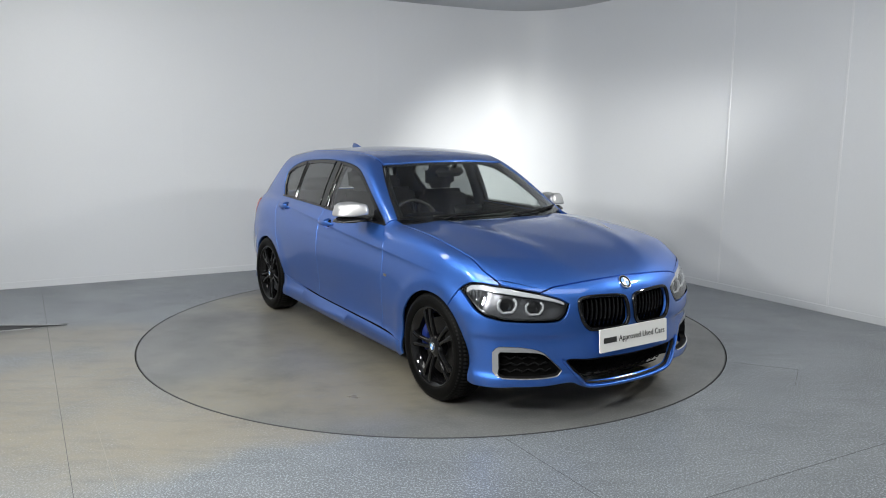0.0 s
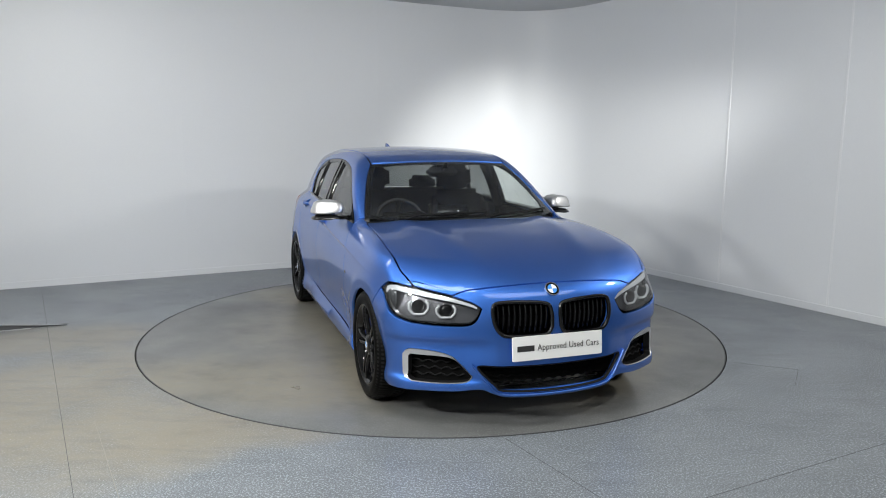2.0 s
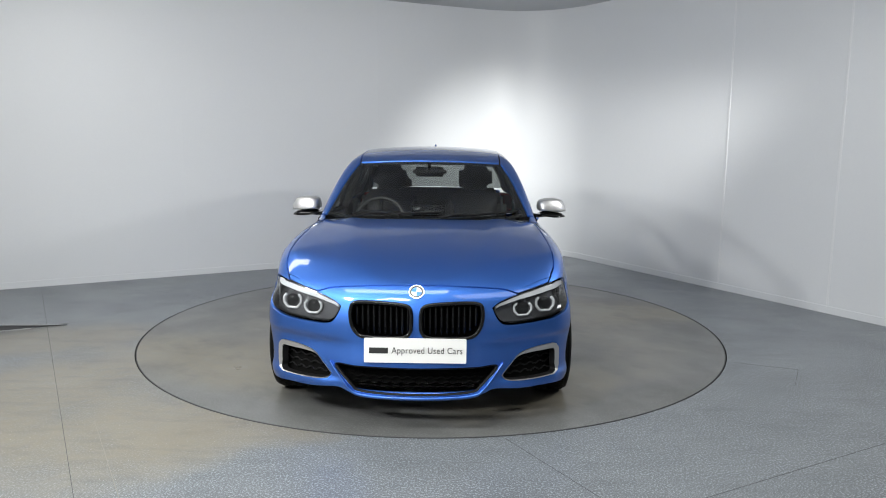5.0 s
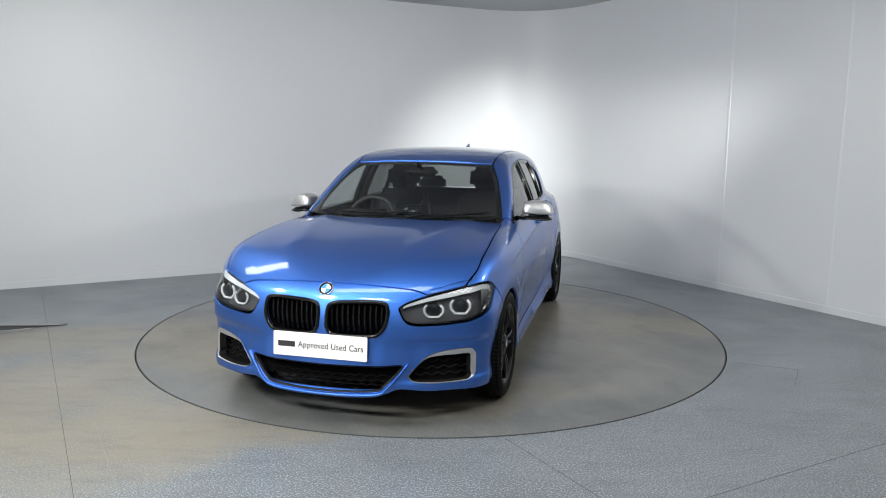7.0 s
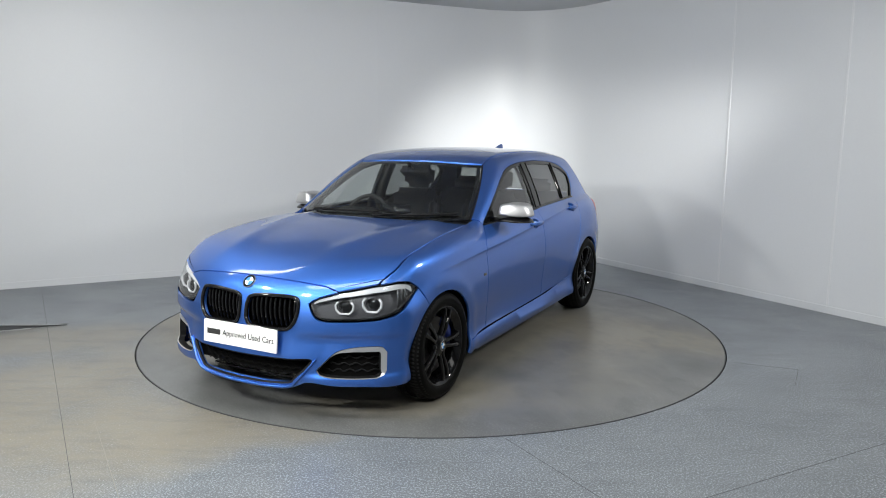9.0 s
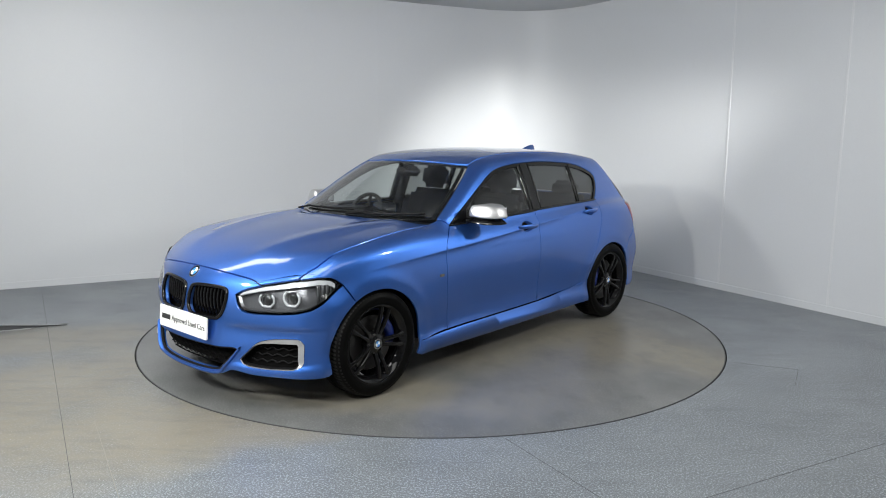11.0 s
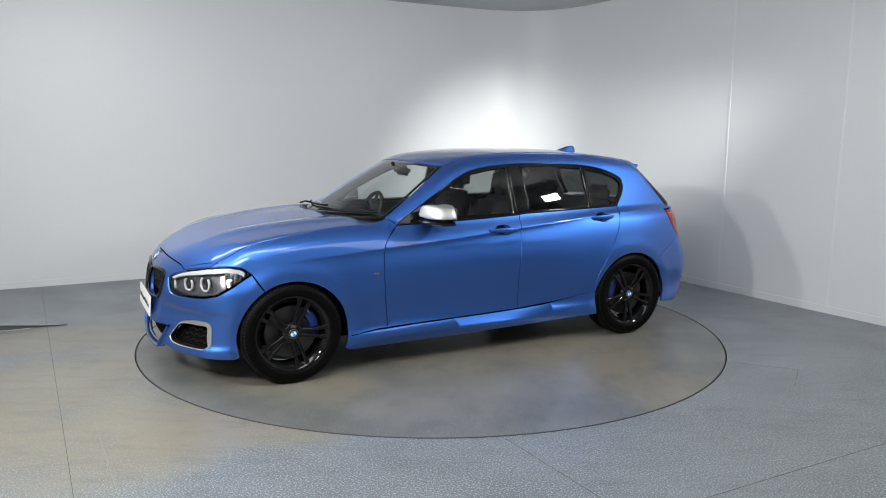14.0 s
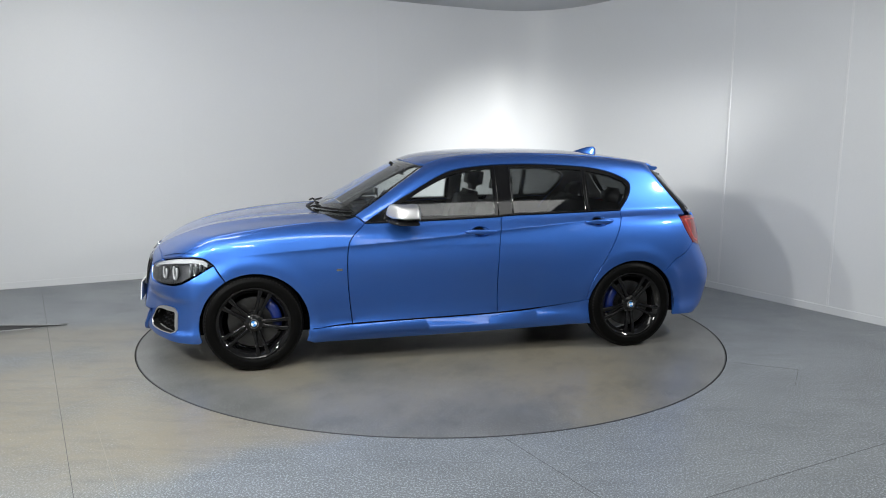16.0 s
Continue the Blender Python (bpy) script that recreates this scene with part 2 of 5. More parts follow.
def wall_trims():
    """Skirting and the joints of the wall panels."""
    for nm, line in (("baseboard_left", [plan(LEN_L, 0), plan(ROUND, 0)]), ("baseboard_corner", corner_arc(ROUND)), ("baseboard_right", [plan(0, ROUND), plan(0, 6.6)])):
        ob = strip(nm, line, 0.009, 0, 0.065, M_WALL, inward=True)
        tagged(ob, "low pale grey skirting along the wall", "skirting", kind="structure")
    into_l, into_r = DIR_R, DIR_L
    for a in SEAMS_L:
        p = plan(a, 0)
        bm = bmesh.new()
        q = [p + DIR_L * u + into_l * w for u, w in ((-0.003, -0.01), (0.003, -0.01), (0.003, 0.0012), (-0.003, 0.0012))]
        prism(bm, [tuple(v) for v in q], 0.066, WALL_H - 0.002)
        bmesh.ops.recalc_face_normals(bm, faces=bm.faces)
        tagged(mesh_ob("panel_joint", bm, M_WALL), "fine joint between wall panels", "joint", kind="structure")
    for b in SEAMS_R:
        p = plan(0, b)
        bm = bmesh.new()
        q = [p + DIR_R * u + into_r * w for u, w in ((-0.010, -0.01), (0.010, -0.01), (0.010, 0.0015), (0.007, 0.0028), (-0.007, 0.0028), (-0.010, 0.0015))]
        prism(bm, [tuple(v) for v in q], 0.066, WALL_H - 0.002)
        bmesh.ops.recalc_face_normals(bm, faces=bm.faces)
        tagged(mesh_ob("joint_strip", bm, M_SEAM), "raised pale strip over a wall panel joint", "joint strip", kind="structure")


def floor_flap():
    """A corner of floor sheet that curls up off the ground."""
    bm = bmesh.new()
    tip, back = Vector((-2.94, 0.01, 0.002)), Vector((-4.1, -0.52, 0.0))
    rows = []
    for i in range(15):
        t = i / 14
        c = tip.lerp(back, t)
        lift = 0.145 * t ** 1.15
        row = []
        for k in range(7):
            v = k / 6
            p = c + Vector((-0.25, 0.55, 0)) * t * (1 - v) * 0.8
            z = lift * v ** 1.6
            row.append((p.x, p.y, z + 0.002))
        rows.append(row)
    top = [[bm.verts.new((x, y, z + 0.005)) for x, y, z in r] for r in rows]
    low = [[bm.verts.new((x, y, z)) for x, y, z in r] for r in rows]
    for i in range(14):
        for k in range(6):
            bm.faces.new((top[i][k], top[i + 1][k], top[i + 1][k + 1], top[i][k + 1]))
            bm.faces.new((low[i][k], low[i][k + 1], low[i + 1][k + 1], low[i + 1][k]))
        for k, o in ((6, 1), (0, -1)):
            bm.faces.new((top[i][k], top[i + 1][k], low[i + 1][k], low[i][k]))
    bmesh.ops.remove_doubles(bm, verts=bm.verts, dist=0.0005)
    bmesh.ops.recalc_face_normals(bm, faces=bm.faces)
    flap = tagged(mesh_ob("floor_flap", bm, M_FLAP, None, "", True), "curled pale grey flap of loose floor sheet", "floor flap")
    # a dark sheet painted as the shade under the raised edge, and its pale foot
    bm = bmesh.new()
    inn = Vector((-0.006, 0.014, 0))
    lo, hi, bk = [], [], []
    for i in range(15):
        t = i / 14
        c = tip.lerp(back, t) + inn
        h = max(0.145 * t ** 1.15 - 0.001, 0.0005)
        lo.append(bm.verts.new((c.x, c.y, 0.0)))
        hi.append(bm.verts.new((c.x, c.y, h)))
        bk.append(bm.verts.new((c.x - 0.02, c.y + 0.05, 0.0)))
    for i in range(14):
        bm.faces.new((lo[i], lo[i + 1], hi[i + 1], hi[i]))
        bm.faces.new((hi[i], hi[i + 1], bk[i + 1], bk[i]))
    part("dark_underside_shade", bm, M_JOINT_SHADE, flap, "dark sheet painted as the shade under the flap", smooth=False)
    bm = bmesh.new()
    a, c = tip.lerp(back, 0.2), back
    q = [a, c, c + Vector((0.012, -0.03, 0)), a + Vector((0.001, -0.003, 0))]
    prism(bm, [(v.x, v.y) for v in q], 0.0, 0.004)
    bmesh.ops.recalc_face_normals(bm, faces=bm.faces)
    part("foot_strip", bm, M_FLAP, flap, smooth=False)


M_PATCH = grain("patch_edge_vinyl", (0.25, 0.235, 0.20), (0.29, 0.275, 0.24), 0.5, 6, 200)
M_FLAP = grain("flap_vinyl", (0.34, 0.35, 0.35), (0.44, 0.45, 0.45), 0.5, 6, 200, 0.1)
build_room()
turntable = build_turntable()
floor_lines()
wall_trims()
floor_flap()

# ---- the car's shape ----
# car frame: x forward, y to its left, z up, origin on the ground midway between the axles


def spline(pts):
    """Natural cubic through (x, y) pairs; straight beyond its ends."""
    p = sorted(pts)
    x, y = np.array([a for a, _ in p]), np.array([b for _, b in p])
    n, h = len(x), np.diff(x)
    a = np.eye(n)
    r = np.zeros(n)
    for i in range(1, n - 1):
        a[i, i - 1], a[i, i], a[i, i + 1] = h[i - 1], 2 * (h[i - 1] + h[i]), h[i]
        r[i] = 6 * ((y[i + 1] - y[i]) / h[i] - (y[i] - y[i - 1]) / h[i - 1])
    m = np.linalg.solve(a, r)
    s0 = (y[1] - y[0]) / h[0] - h[0] * m[1] / 6
    s1 = (y[-1] - y[-2]) / h[-1] + h[-1] * m[-2] / 6

    def f(v):
        v = np.asarray(v, float)
        i = np.clip(np.searchsorted(x, v) - 1, 0, n - 2)
        c = np.clip(v, x[0], x[-1])
        t0, t1, k = x[i + 1] - c, c - x[i], h[i]
        o = m[i] * t0 ** 3 / (6 * k) + m[i + 1] * t1 ** 3 / (6 * k) + (y[i] / k - m[i] * k / 6) * t0 + (y[i + 1] / k - m[i + 1] * k / 6) * t1
        return o + np.minimum(v - x[0], 0) * s0 + np.maximum(v - x[-1], 0) * s1
    return f


def smax(a, b, k):
    h = np.clip(0.5 + 0.5 * (a - b) / k, 0, 1)
    return b * (1 - h) + a * h + k * h * (1 - h)


def smin(a, b, k):
    return -smax(-a, -b, k)


WHEEL_X, ARCH_F, ARCH_R, ARCH_RAD = (1.345, -1.345), (1.335, 0.300), (-1.355, 0.296), 0.347
w_plan = spline([(-2.25, 0.72), (-2.05, 0.765), (-1.877, 0.808), (-1.6, 0.858), (-1.345, 0.868), (-0.9, 0.868), (-0.2, 0.868), (0.5, 0.868), (1.0, 0.872), (1.345, 0.870), (1.5, 0.853), (1.614, 0.829), (1.75, 0.806), (1.9, 0.788), (2.15, 0.76)])
w_prof = spline([(0.10, -0.075), (0.17, -0.020), (0.24, -0.004), (0.31, -0.018), (0.46, -0.003), (0.58, 0.004), (0.68, 0.001), (0.77, -0.010), (0.86, -0.029), (0.93, -0.053), (1.0, -0.09)])
swage = spline([(1.6, 0.752), (1.152, 0.781), (0.714, 0.808), (0.218, 0.840), (-0.178, 0.872), (-0.8, 0.921), (-1.235, 0.952), (-1.7, 0.966), (-2.1, 0.95)])
nose_x = spline([(0.10, 1.93), (0.17, 2.075), (0.24, 2.105), (0.33, 2.108), (0.45, 2.088), (0.58, 2.075), (0.68, 2.045), (0.74, 2.015), (0.80, 1.96), (0.9, 1.85)])
tail_x = spline([(0.10, -1.95), (0.2, -2.11), (0.37, -2.205), (0.53, -2.218), (0.65, -2.165), (0.75, -2.12), (0.9, -2.085), (1.05, -2.04)])
hood_z = spline([(2.15, 0.60), (2.02, 0.738), (1.95, 0.785), (1.88, 0.822), (1.73, 0.880), (1.5, 0.932), (1.2, 0.972), (0.95, 0.990), (0.7, 0.992), (0.3, 0.985), (-0.3, 1.0), (-1.3, 1.02), (-2.1, 1.01)])
c_plan = spline([(1.0, 0.735), (0.6, 0.757), (0.3, 0.772), (0.0, 0.778), (-0.5, 0.775), (-1.0, 0.757), (-1.374, 0.740), (-1.8, 0.700), (-2.1, 0.645)])
roof_z = spline([(0.5, 1.25), (0.3, 1.325), (0.12, 1.378), (-0.1, 1.414), (-0.43, 1.433), (-0.8, 1.432), (-1.15, 1.416), (-1.66, 1.352), (-1.95, 1.296)])
screen_x = spline([(0.90, 1.06), (0.97, 0.94), (1.1, 0.70), (1.2, 0.52), (1.3, 0.325), (1.36, 0.20), (1.42, 0.06)])
hatch_x = spline([(0.9, -2.10), (1.0, -2.06), (1.15, -1.975), (1.29, -1.875), (1.4, -1.79)])


def g_low(x, y, z):
    """Lower body: negative inside, zero on the skin."""
    y = np.abs(y)
    w = w_plan(x) + w_prof(z)
    zs = swage(x)
    fade = np.clip((1.45 - x) / 0.9, 0, 1) * np.clip((x + 1.9) / 0.5, 0, 1)
    below = np.clip(zs - z, 0, None)
    w = w - 0.015 * fade * np.where(z < zs, np.exp(-below / 0.12) - np.exp(-below / 0.016), 0) - 0.18 * fade * np.clip(z - zs, 0, 0.12)
    for cx, cz in (ARCH_F, ARCH_R):
        r = np.hypot(x - cx, z - cz)
        w = w + 0.007 * np.exp(-((r - 0.405) / 0.050) ** 2) + 0.004 * np.exp(-((r - 0.350) / 0.014) ** 2)
    # waist between the wheel arches, and the ridge of the sill below it
    mid = np.clip((0.95 - x) / 0.5, 0, 1) * np.clip((x + 0.95) / 0.55, 0, 1)
    mid = mid * mid * (3 - 2 * mid)
    w = w - 0.020 * mid * np.exp(-((z - 0.47) / 0.15) ** 2)
    rise = 0.055 * np.clip((0.1 - x) / 1.1, 0, 1) ** 1.6
    sill = np.clip((1.04 - x) / 0.35, 0, 1) * np.clip((x + 1.02) / 0.75, 0, 1)
    sill = sill * sill * (3 - 2 * sill)
    w = w + sill * (0.014 * np.exp(-((z - 0.222 - rise) / 0.026) ** 2) - 0.014 * np.exp(-((z - 0.290 - rise) / 0.030) ** 2))
    up = np.clip((0.72 - z) / 0.14, 0, 1)
    w = w + 0.040 * np.clip((x - 1.45) / 0.28, 0, 1) * up ** 2 * (3 - 2 * up) * (1 - 0.45 * np.clip((0.34 - z) / 0.16, 0, 1))
    zone = (1 / (1 + np.exp((z - 0.474) / 0.008))) * (1 / (1 + np.exp((0.262 - z) / 0.008)))
    w = w - 0.010 * zone * np.clip((x - 1.70) / 0.10, 0, 1)
    side = y - w
    ridge = 0.011 * np.exp(-((y - 0.30 - 0.20 * np.clip((2.0 - x) / 1.1, 0, 1)) / 0.085) ** 2) * np.clip((2.0 - x) / 0.4, 0, 1)
    top = (z - (hood_z(x) - 0.034 * (y / 0.72) ** 2.2 - 0.10 * np.clip(y - 0.72, 0, None) + ridge)) * 0.97
    dent = np.clip((y - 0.33) / 0.16, 0, 1) * (1 / (1 + np.exp((z - 0.474) / 0.008))) * (1 / (1 + np.exp((0.262 - z) / 0.008)))
    front = (x - (nose_x(z) - 0.265 * (y / 0.8) ** 2.3 - 0.025 * dent)) * 0.95
    rear = (tail_x(z) + 0.17 * (y / 0.75) ** 2.4) - x
    g = smax(side, top, 0.07)
    g = smax(g, front, 0.085 * np.clip(y / 0.5, 0.3, 1))
    g = smax(g, rear, 0.10)
    return smax(g, 0.15 - z, 0.03)


def g_cab(x, y, z):
    """Cabin above the belt."""
    y = np.abs(y)
    dz = z - 0.95
    side = (y - (c_plan(x) - 0.30 * dz - 0.30 * dz * np.abs(dz))) * 0.93
    roof = z - (roof_z(x) - 0.026 * (y / 0.53) ** 2)
    scr = (x - (screen_x(z) - 0.25 * (y / 0.72) ** 2.2)) * 0.5
    back = ((hatch_x(z) + (0.09 + 0.38 * np.clip(dz - 0.05, 0, 0.4)) * (y / 0.5) ** 2) - x) * 0.8
    g = smax(side, roof, 0.075)
    g = smax(g, scr, 0.03)
    g = smax(g, back, 0.035)
    return smax(g, 0.80 - z, 0.02)


def g_body(x, y, z):
    return smin(g_low(x, y, z), g_cab(x, y, z), 0.03)


def rays(kind, q):
    """Origins and directions of the lines that a two-number chart of the skin stands for."""
    a, b = q[:, 0], q[:, 1]
    o, d = np.zeros((len(q), 3)), np.zeros((len(q), 3))
    if kind == "side":
        o[:, 0], o[:, 2], d[:, 1] = a, b, 1
    elif kind == "top":
        o[:, 0], o[:, 1], o[:, 2], d[:, 2] = a, b, 0.66, 1
    elif kind == "front":
        o[:, 0], o[:, 1], o[:, 2], d[:, 0] = 1.1, a, b, 1
    elif kind == "wrap":
        o[:, 0], o[:, 2] = 1.15, b
        d[:, 0], d[:, 1] = np.cos(a / 0.85), np.sin(a / 0.85)
    elif kind == "wrap_rear":
        o[:, 0], o[:, 2] = -1.2, b
        d[:, 0], d[:, 1] = -np.cos(a / 0.85), np.sin(a / 0.85)
    elif kind == "roll":
        o[:, 0], o[:, 1], o[:, 2] = a, 0.10, 0.75
        d[:, 1], d[:, 2] = np.cos(b / 0.7), np.sin(b / 0.7)
    return o, d


def meet(kind, q, g=g_body, off=0.0):
    """Places on the skin, and its normals, for chart points."""
    q = np.asarray(q, float).reshape(-1, 2)
    o, d = rays(kind, q)
    lo, hi = np.zeros(len(q)), np.full(len(q), 1.35)
    for _ in range(34):
        mid = (lo + hi) / 2
        p = o + d * mid[:, None]
        inside = g(p[:, 0], p[:, 1], p[:, 2]) < off
        lo, hi = np.where(inside, mid, lo), np.where(inside, hi, mid)
    p = o + d * lo[:, None]
    e = 0.0025
    n = np.stack([g(p[:, 0] + e * (k == 0), p[:, 1] + e * (k == 1), p[:, 2] + e * (k == 2)) - g(p[:, 0] - e * (k == 0), p[:, 1] - e * (k == 1), p[:, 2] - e * (k == 2)) for k in range(3)], 1)
    return p, n / np.maximum(np.linalg.norm(n, axis=1), 1e-9)[:, None]


def chart(kind, p):
    """Chart numbers of places."""
    p = np.asarray(p, float).reshape(-1, 3)
    if kind == "side":
        return p[:, [0, 2]]
    if kind == "top":
        return p[:, :2]
    if kind == "wrap":
        return np.stack([np.arctan2(p[:, 1], p[:, 0] - 1.15) * 0.85, p[:, 2]], 1)
    if kind == "wrap_rear":
        return np.stack([np.arctan2(p[:, 1], -(p[:, 0] + 1.2)) * 0.85, p[:, 2]], 1)
    return np.stack([p[:, 0], np.arctan2(p[:, 2] - 0.75, p[:, 1] - 0.10) * 0.7], 1)


def curve(pts, n=6):
    """Points of a smooth open line through pts."""
    p = [np.array(a, float) for a in pts]
    if len(p) < 3:
        return np.array(p)
    out = []
    for i in range(len(p) - 1):
        a, b, c, d = p[max(i - 1, 0)], p[i], p[i + 1], p[min(i + 2, len(p) - 1)]
        for k in range(n):
            t = k / n
            out.append(0.5 * (2 * b + (c - a) * t + (2 * a - 5 * b + 4 * c - d) * t * t + (3 * b - a - 3 * c + d) * t ** 3))
    out.append(p[-1])
    return np.array(out)


def S(*pts, n=6, g=g_body):
    """Skin line given in side view by (x, z)."""
    return meet("side", curve(pts, n), g)[0]


def T(*pts, n=6, g=g_body):
    """Skin line given in plan by (x, y)."""
    return meet("top", curve(pts, n), g)[0]


def F(*pts, n=6, g=g_low):
    """Skin line given in front view by (y, z)."""
    return meet("front", curve(pts, n), g)[0]


def arch(c, a0, a1, r=ARCH_RAD, n=26):
    return meet("side", np.array([(c[0] + r * math.cos(radians(a0 + (a1 - a0) * i / n)), c[1] + r * math.sin(radians(a0 + (a1 - a0) * i / n))) for i in range(n + 1)]), g_low)[0]


def ring_clean(q, step):
    """Closed outline without repeats, cut so that no edge is longer than step."""
    out = []
    for i in range(len(q)):
        a, b = q[i], q[(i + 1) % len(q)]
        d = np.linalg.norm(b - a)
        if d < 1e-4:
            continue
        k = max(1, int(math.ceil(d / step)))
        out += [a + (b - a) * j / k for j in range(k)]
    return np.array(out)


def soften(q, times=2):
    for _ in range(times):
        nx = np.roll(q, -1, 0)
        q = np.stack([0.75 * q + 0.25 * nx, 0.25 * q + 0.75 * nx], 1).reshape(-1, 2)
    return q


def area2(q):
    return np.sum(q[:, 0] * np.roll(q[:, 1], -1) - np.roll(q[:, 0], -1) * q[:, 1])


def shrink(q, d):
    """Outline moved inwards by d."""
    s = 1 if area2(q) > 0 else -1
    e = np.roll(q, -1, 0) - q
    e /= np.maximum(np.linalg.norm(e, axis=1), 1e-9)[:, None]
    n = np.stack([-e[:, 1], e[:, 0]], 1) * s
    m = n + np.roll(n, 1, 0)
    m /= np.maximum(np.linalg.norm(m, axis=1), 0.5)[:, None]
    return q + m * d


def inside(q, p):
    x, y = p[:, 0], p[:, 1]
    r = np.zeros(len(p), bool)
    for (x0, y0), (x1, y1) in zip(q, np.roll(q, -1, 0)):
        c = (y0 > y) != (y1 > y)
        r ^= c & (x < (x1 - x0) * (y - y0) / (y1 - y0 if y1 != y0 else 1e-12) + x0)
    return r


def gap_to(q, p):
    """Distance from points to an outline."""
    best = np.full(len(p), 9.0)
    for a, b in zip(q, np.roll(q, -1, 0)):
        ab = b - a
        t = np.clip(((p - a) @ ab) / max(ab @ ab, 1e-12), 0, 1)
        best = np.minimum(best, np.linalg.norm(p - (a + t[:, None] * ab), axis=1))
    return best


def fill(outline, holes, step, extra=None):
    """Triangles of a plane region with holes, with an even spread of points inside, and extra points along creases."""
    loops = [outline, *holes]
    pts, edges = [], []
    for q in loops:
        k = len(pts)
        pts += list(q)
        edges += [(k + i, k + (i + 1) % len(q)) for i in range(len(q))]
    if extra is not None and len(extra):
        ok = inside(outline, extra) & (gap_to(outline, extra) > 0.005)
        for q in holes:
            ok &= ~inside(q, extra) & (gap_to(q, extra) > 0.005)
        pts += list(extra[ok])
    lo, hi = outline.min(0), outline.max(0)
    gx, gy = np.meshgrid(np.arange(lo[0] + step / 2, hi[0], step), np.arange(lo[1] + step / 2, hi[1], step * 0.87))
    gx = gx + (np.arange(len(gx)) % 2)[:, None] * step / 2
    p = np.stack([gx.ravel(), gy.ravel()], 1)
    keep = inside(outline, p) & (gap_to(outline, p) > step * 0.55)
    for q in holes:
        keep &= ~inside(q, p) & (gap_to(q, p) > step * 0.55)
    pts += list(p[keep])
    from mathutils.geometry import delaunay_2d_cdt
    v, e, f, *_ = delaunay_2d_cdt([Vector((float(a), float(b))) for a, b in pts], edges, [], 0, 1e-6)
    v = np.array([(a.x, a.y) for a in v])
    f = np.array([list(t) for t in f])
    c = v[f].mean(1)
    ok = inside(outline, c)
    for q in holes:
        ok &= ~inside(q, c)
    return v, f[ok]


def skin(name, kind, outline, mat, parent, g=g_body, holes=(), off=0.0, gap=0.0034, deep=0.018, step=0.03, side=1, soft=0, label="", places=True, extra=None):
    """A panel of the car's skin: outline in places (or chart numbers), turned-in edges, normals of the true surface."""
    def ready(o, d):
        q = chart(kind, o) if places else np.asarray(o, float)
        if soft:
            q = soften(q, soft)
        return shrink(ring_clean(ring_clean(q, 9.0), step), d)
    q, hs = ready(outline, gap), [ready(h, -0.001) for h in holes]
    v, f = fill(q, hs, step, extra)
    p, n = meet(kind, v, g, off)
    tri = p[f]
    fn = np.cross(tri[:, 1] - tri[:, 0], tri[:, 2] - tri[:, 0])
    flip = np.sum(fn * n[f].mean(1), 1) < 0
    f[flip] = f[flip][:, ::-1]
    faces = [tuple(int(i) for i in t) for t in f]
    verts, norms = list(p), list(n)
    if deep:
        used = {}
        for t in faces:
            for a, b in ((t[0], t[1]), (t[1], t[2]), (t[2], t[0])):
                used[(a, b)] = 1
        rim = [(a, b) for a, b in used if (b, a) not in used]
        for a, b in rim:
            k = len(verts)
            en = np.cross(p[b] - p[a], n[a])
            en = en / max(np.linalg.norm(en), 1e-9)
            verts += [p[a], p[b], p[b] - n[b] * deep, p[a] - n[a] * deep]
            norms += [(n[a] + en) / 1.42, (n[b] + en) / 1.42, en, en]
            faces.append((k, k + 3, k + 2, k + 1))
    verts, norms = np.array(verts), np.array(norms)
    if side < 0:
        verts[:, 1] *= -1
        norms[:, 1] *= -1
        faces = [t[::-1] for t in faces]
    me = bpy.data.meshes.new(name)
    me.from_pydata([tuple(a) for a in verts.tolist()], [], faces)
    me.polygons.foreach_set("use_smooth", [True] * len(me.polygons))
    me.normals_split_custom_set_from_vertices([tuple(a) for a in norms.tolist()])
    me.materials.append(mat)
    ob = new(name, me)
    ob.parent = parent
    if label:
        ob["label"] = label
    return ob


def both(half):
    """A whole outline across the car from its half with y > 0 that runs from the middle to the middle."""
    o = half[::-1].copy()
    o[:, 1] *= -1
    return np.concatenate([half, o])


def J(*a):
    return np.concatenate(a)


def crease():
    """Chart points of the side panels along the shoulder line."""
    pts = []
    for dz in (-0.09, -0.06, -0.038, -0.022, -0.011, -0.004, 0.0, 0.006, 0.016):
        pts += [(x, float(swage(x)) + dz) for x in np.arange(-1.95, 1.6, 0.022)]
    return chart("roll", meet("side", np.array(pts), g_body)[0])


# ---- the car's materials ----


def paint():
    m, n, l, b = nodes_of("blue_metallic_paint")
    tc = n.new("ShaderNodeTexCoord")
    fl, big = n.new("ShaderNodeTexVoronoi"), n.new("ShaderNodeTexNoise")
    fl.inputs["Scale"].default_value, big.inputs["Scale"].default_value = 900, 1.5
    l.new(tc.outputs["Object"], fl.inputs["Vector"])
    l.new(tc.outputs["Object"], big.inputs["Vector"])
    mc = n.new("ShaderNodeMix")
    mc.data_type = "RGBA"
    mc.inputs[6].default_value, mc.inputs[7].default_value = rgba((0.027, 0.112, 0.435)), rgba((0.058, 0.184, 0.60))
    l.new(fl.outputs["Color"], mc.inputs[0])
    l.new(mc.outputs[2], b.inputs["Base Color"])
    mr = n.new("ShaderNodeMapRange")
    mr.inputs[3].default_value, mr.inputs[4].default_value = 0.41, 0.49
    l.new(big.outputs[0], mr.inputs[0])
    l.new(mr.outputs[0], b.inputs["Roughness"])
    b.inputs["Metallic"].default_value = 0.93
    b.inputs["Coat Weight"].default_value, b.inputs["Coat Roughness"].default_value = 1.0, 0.07
    return m


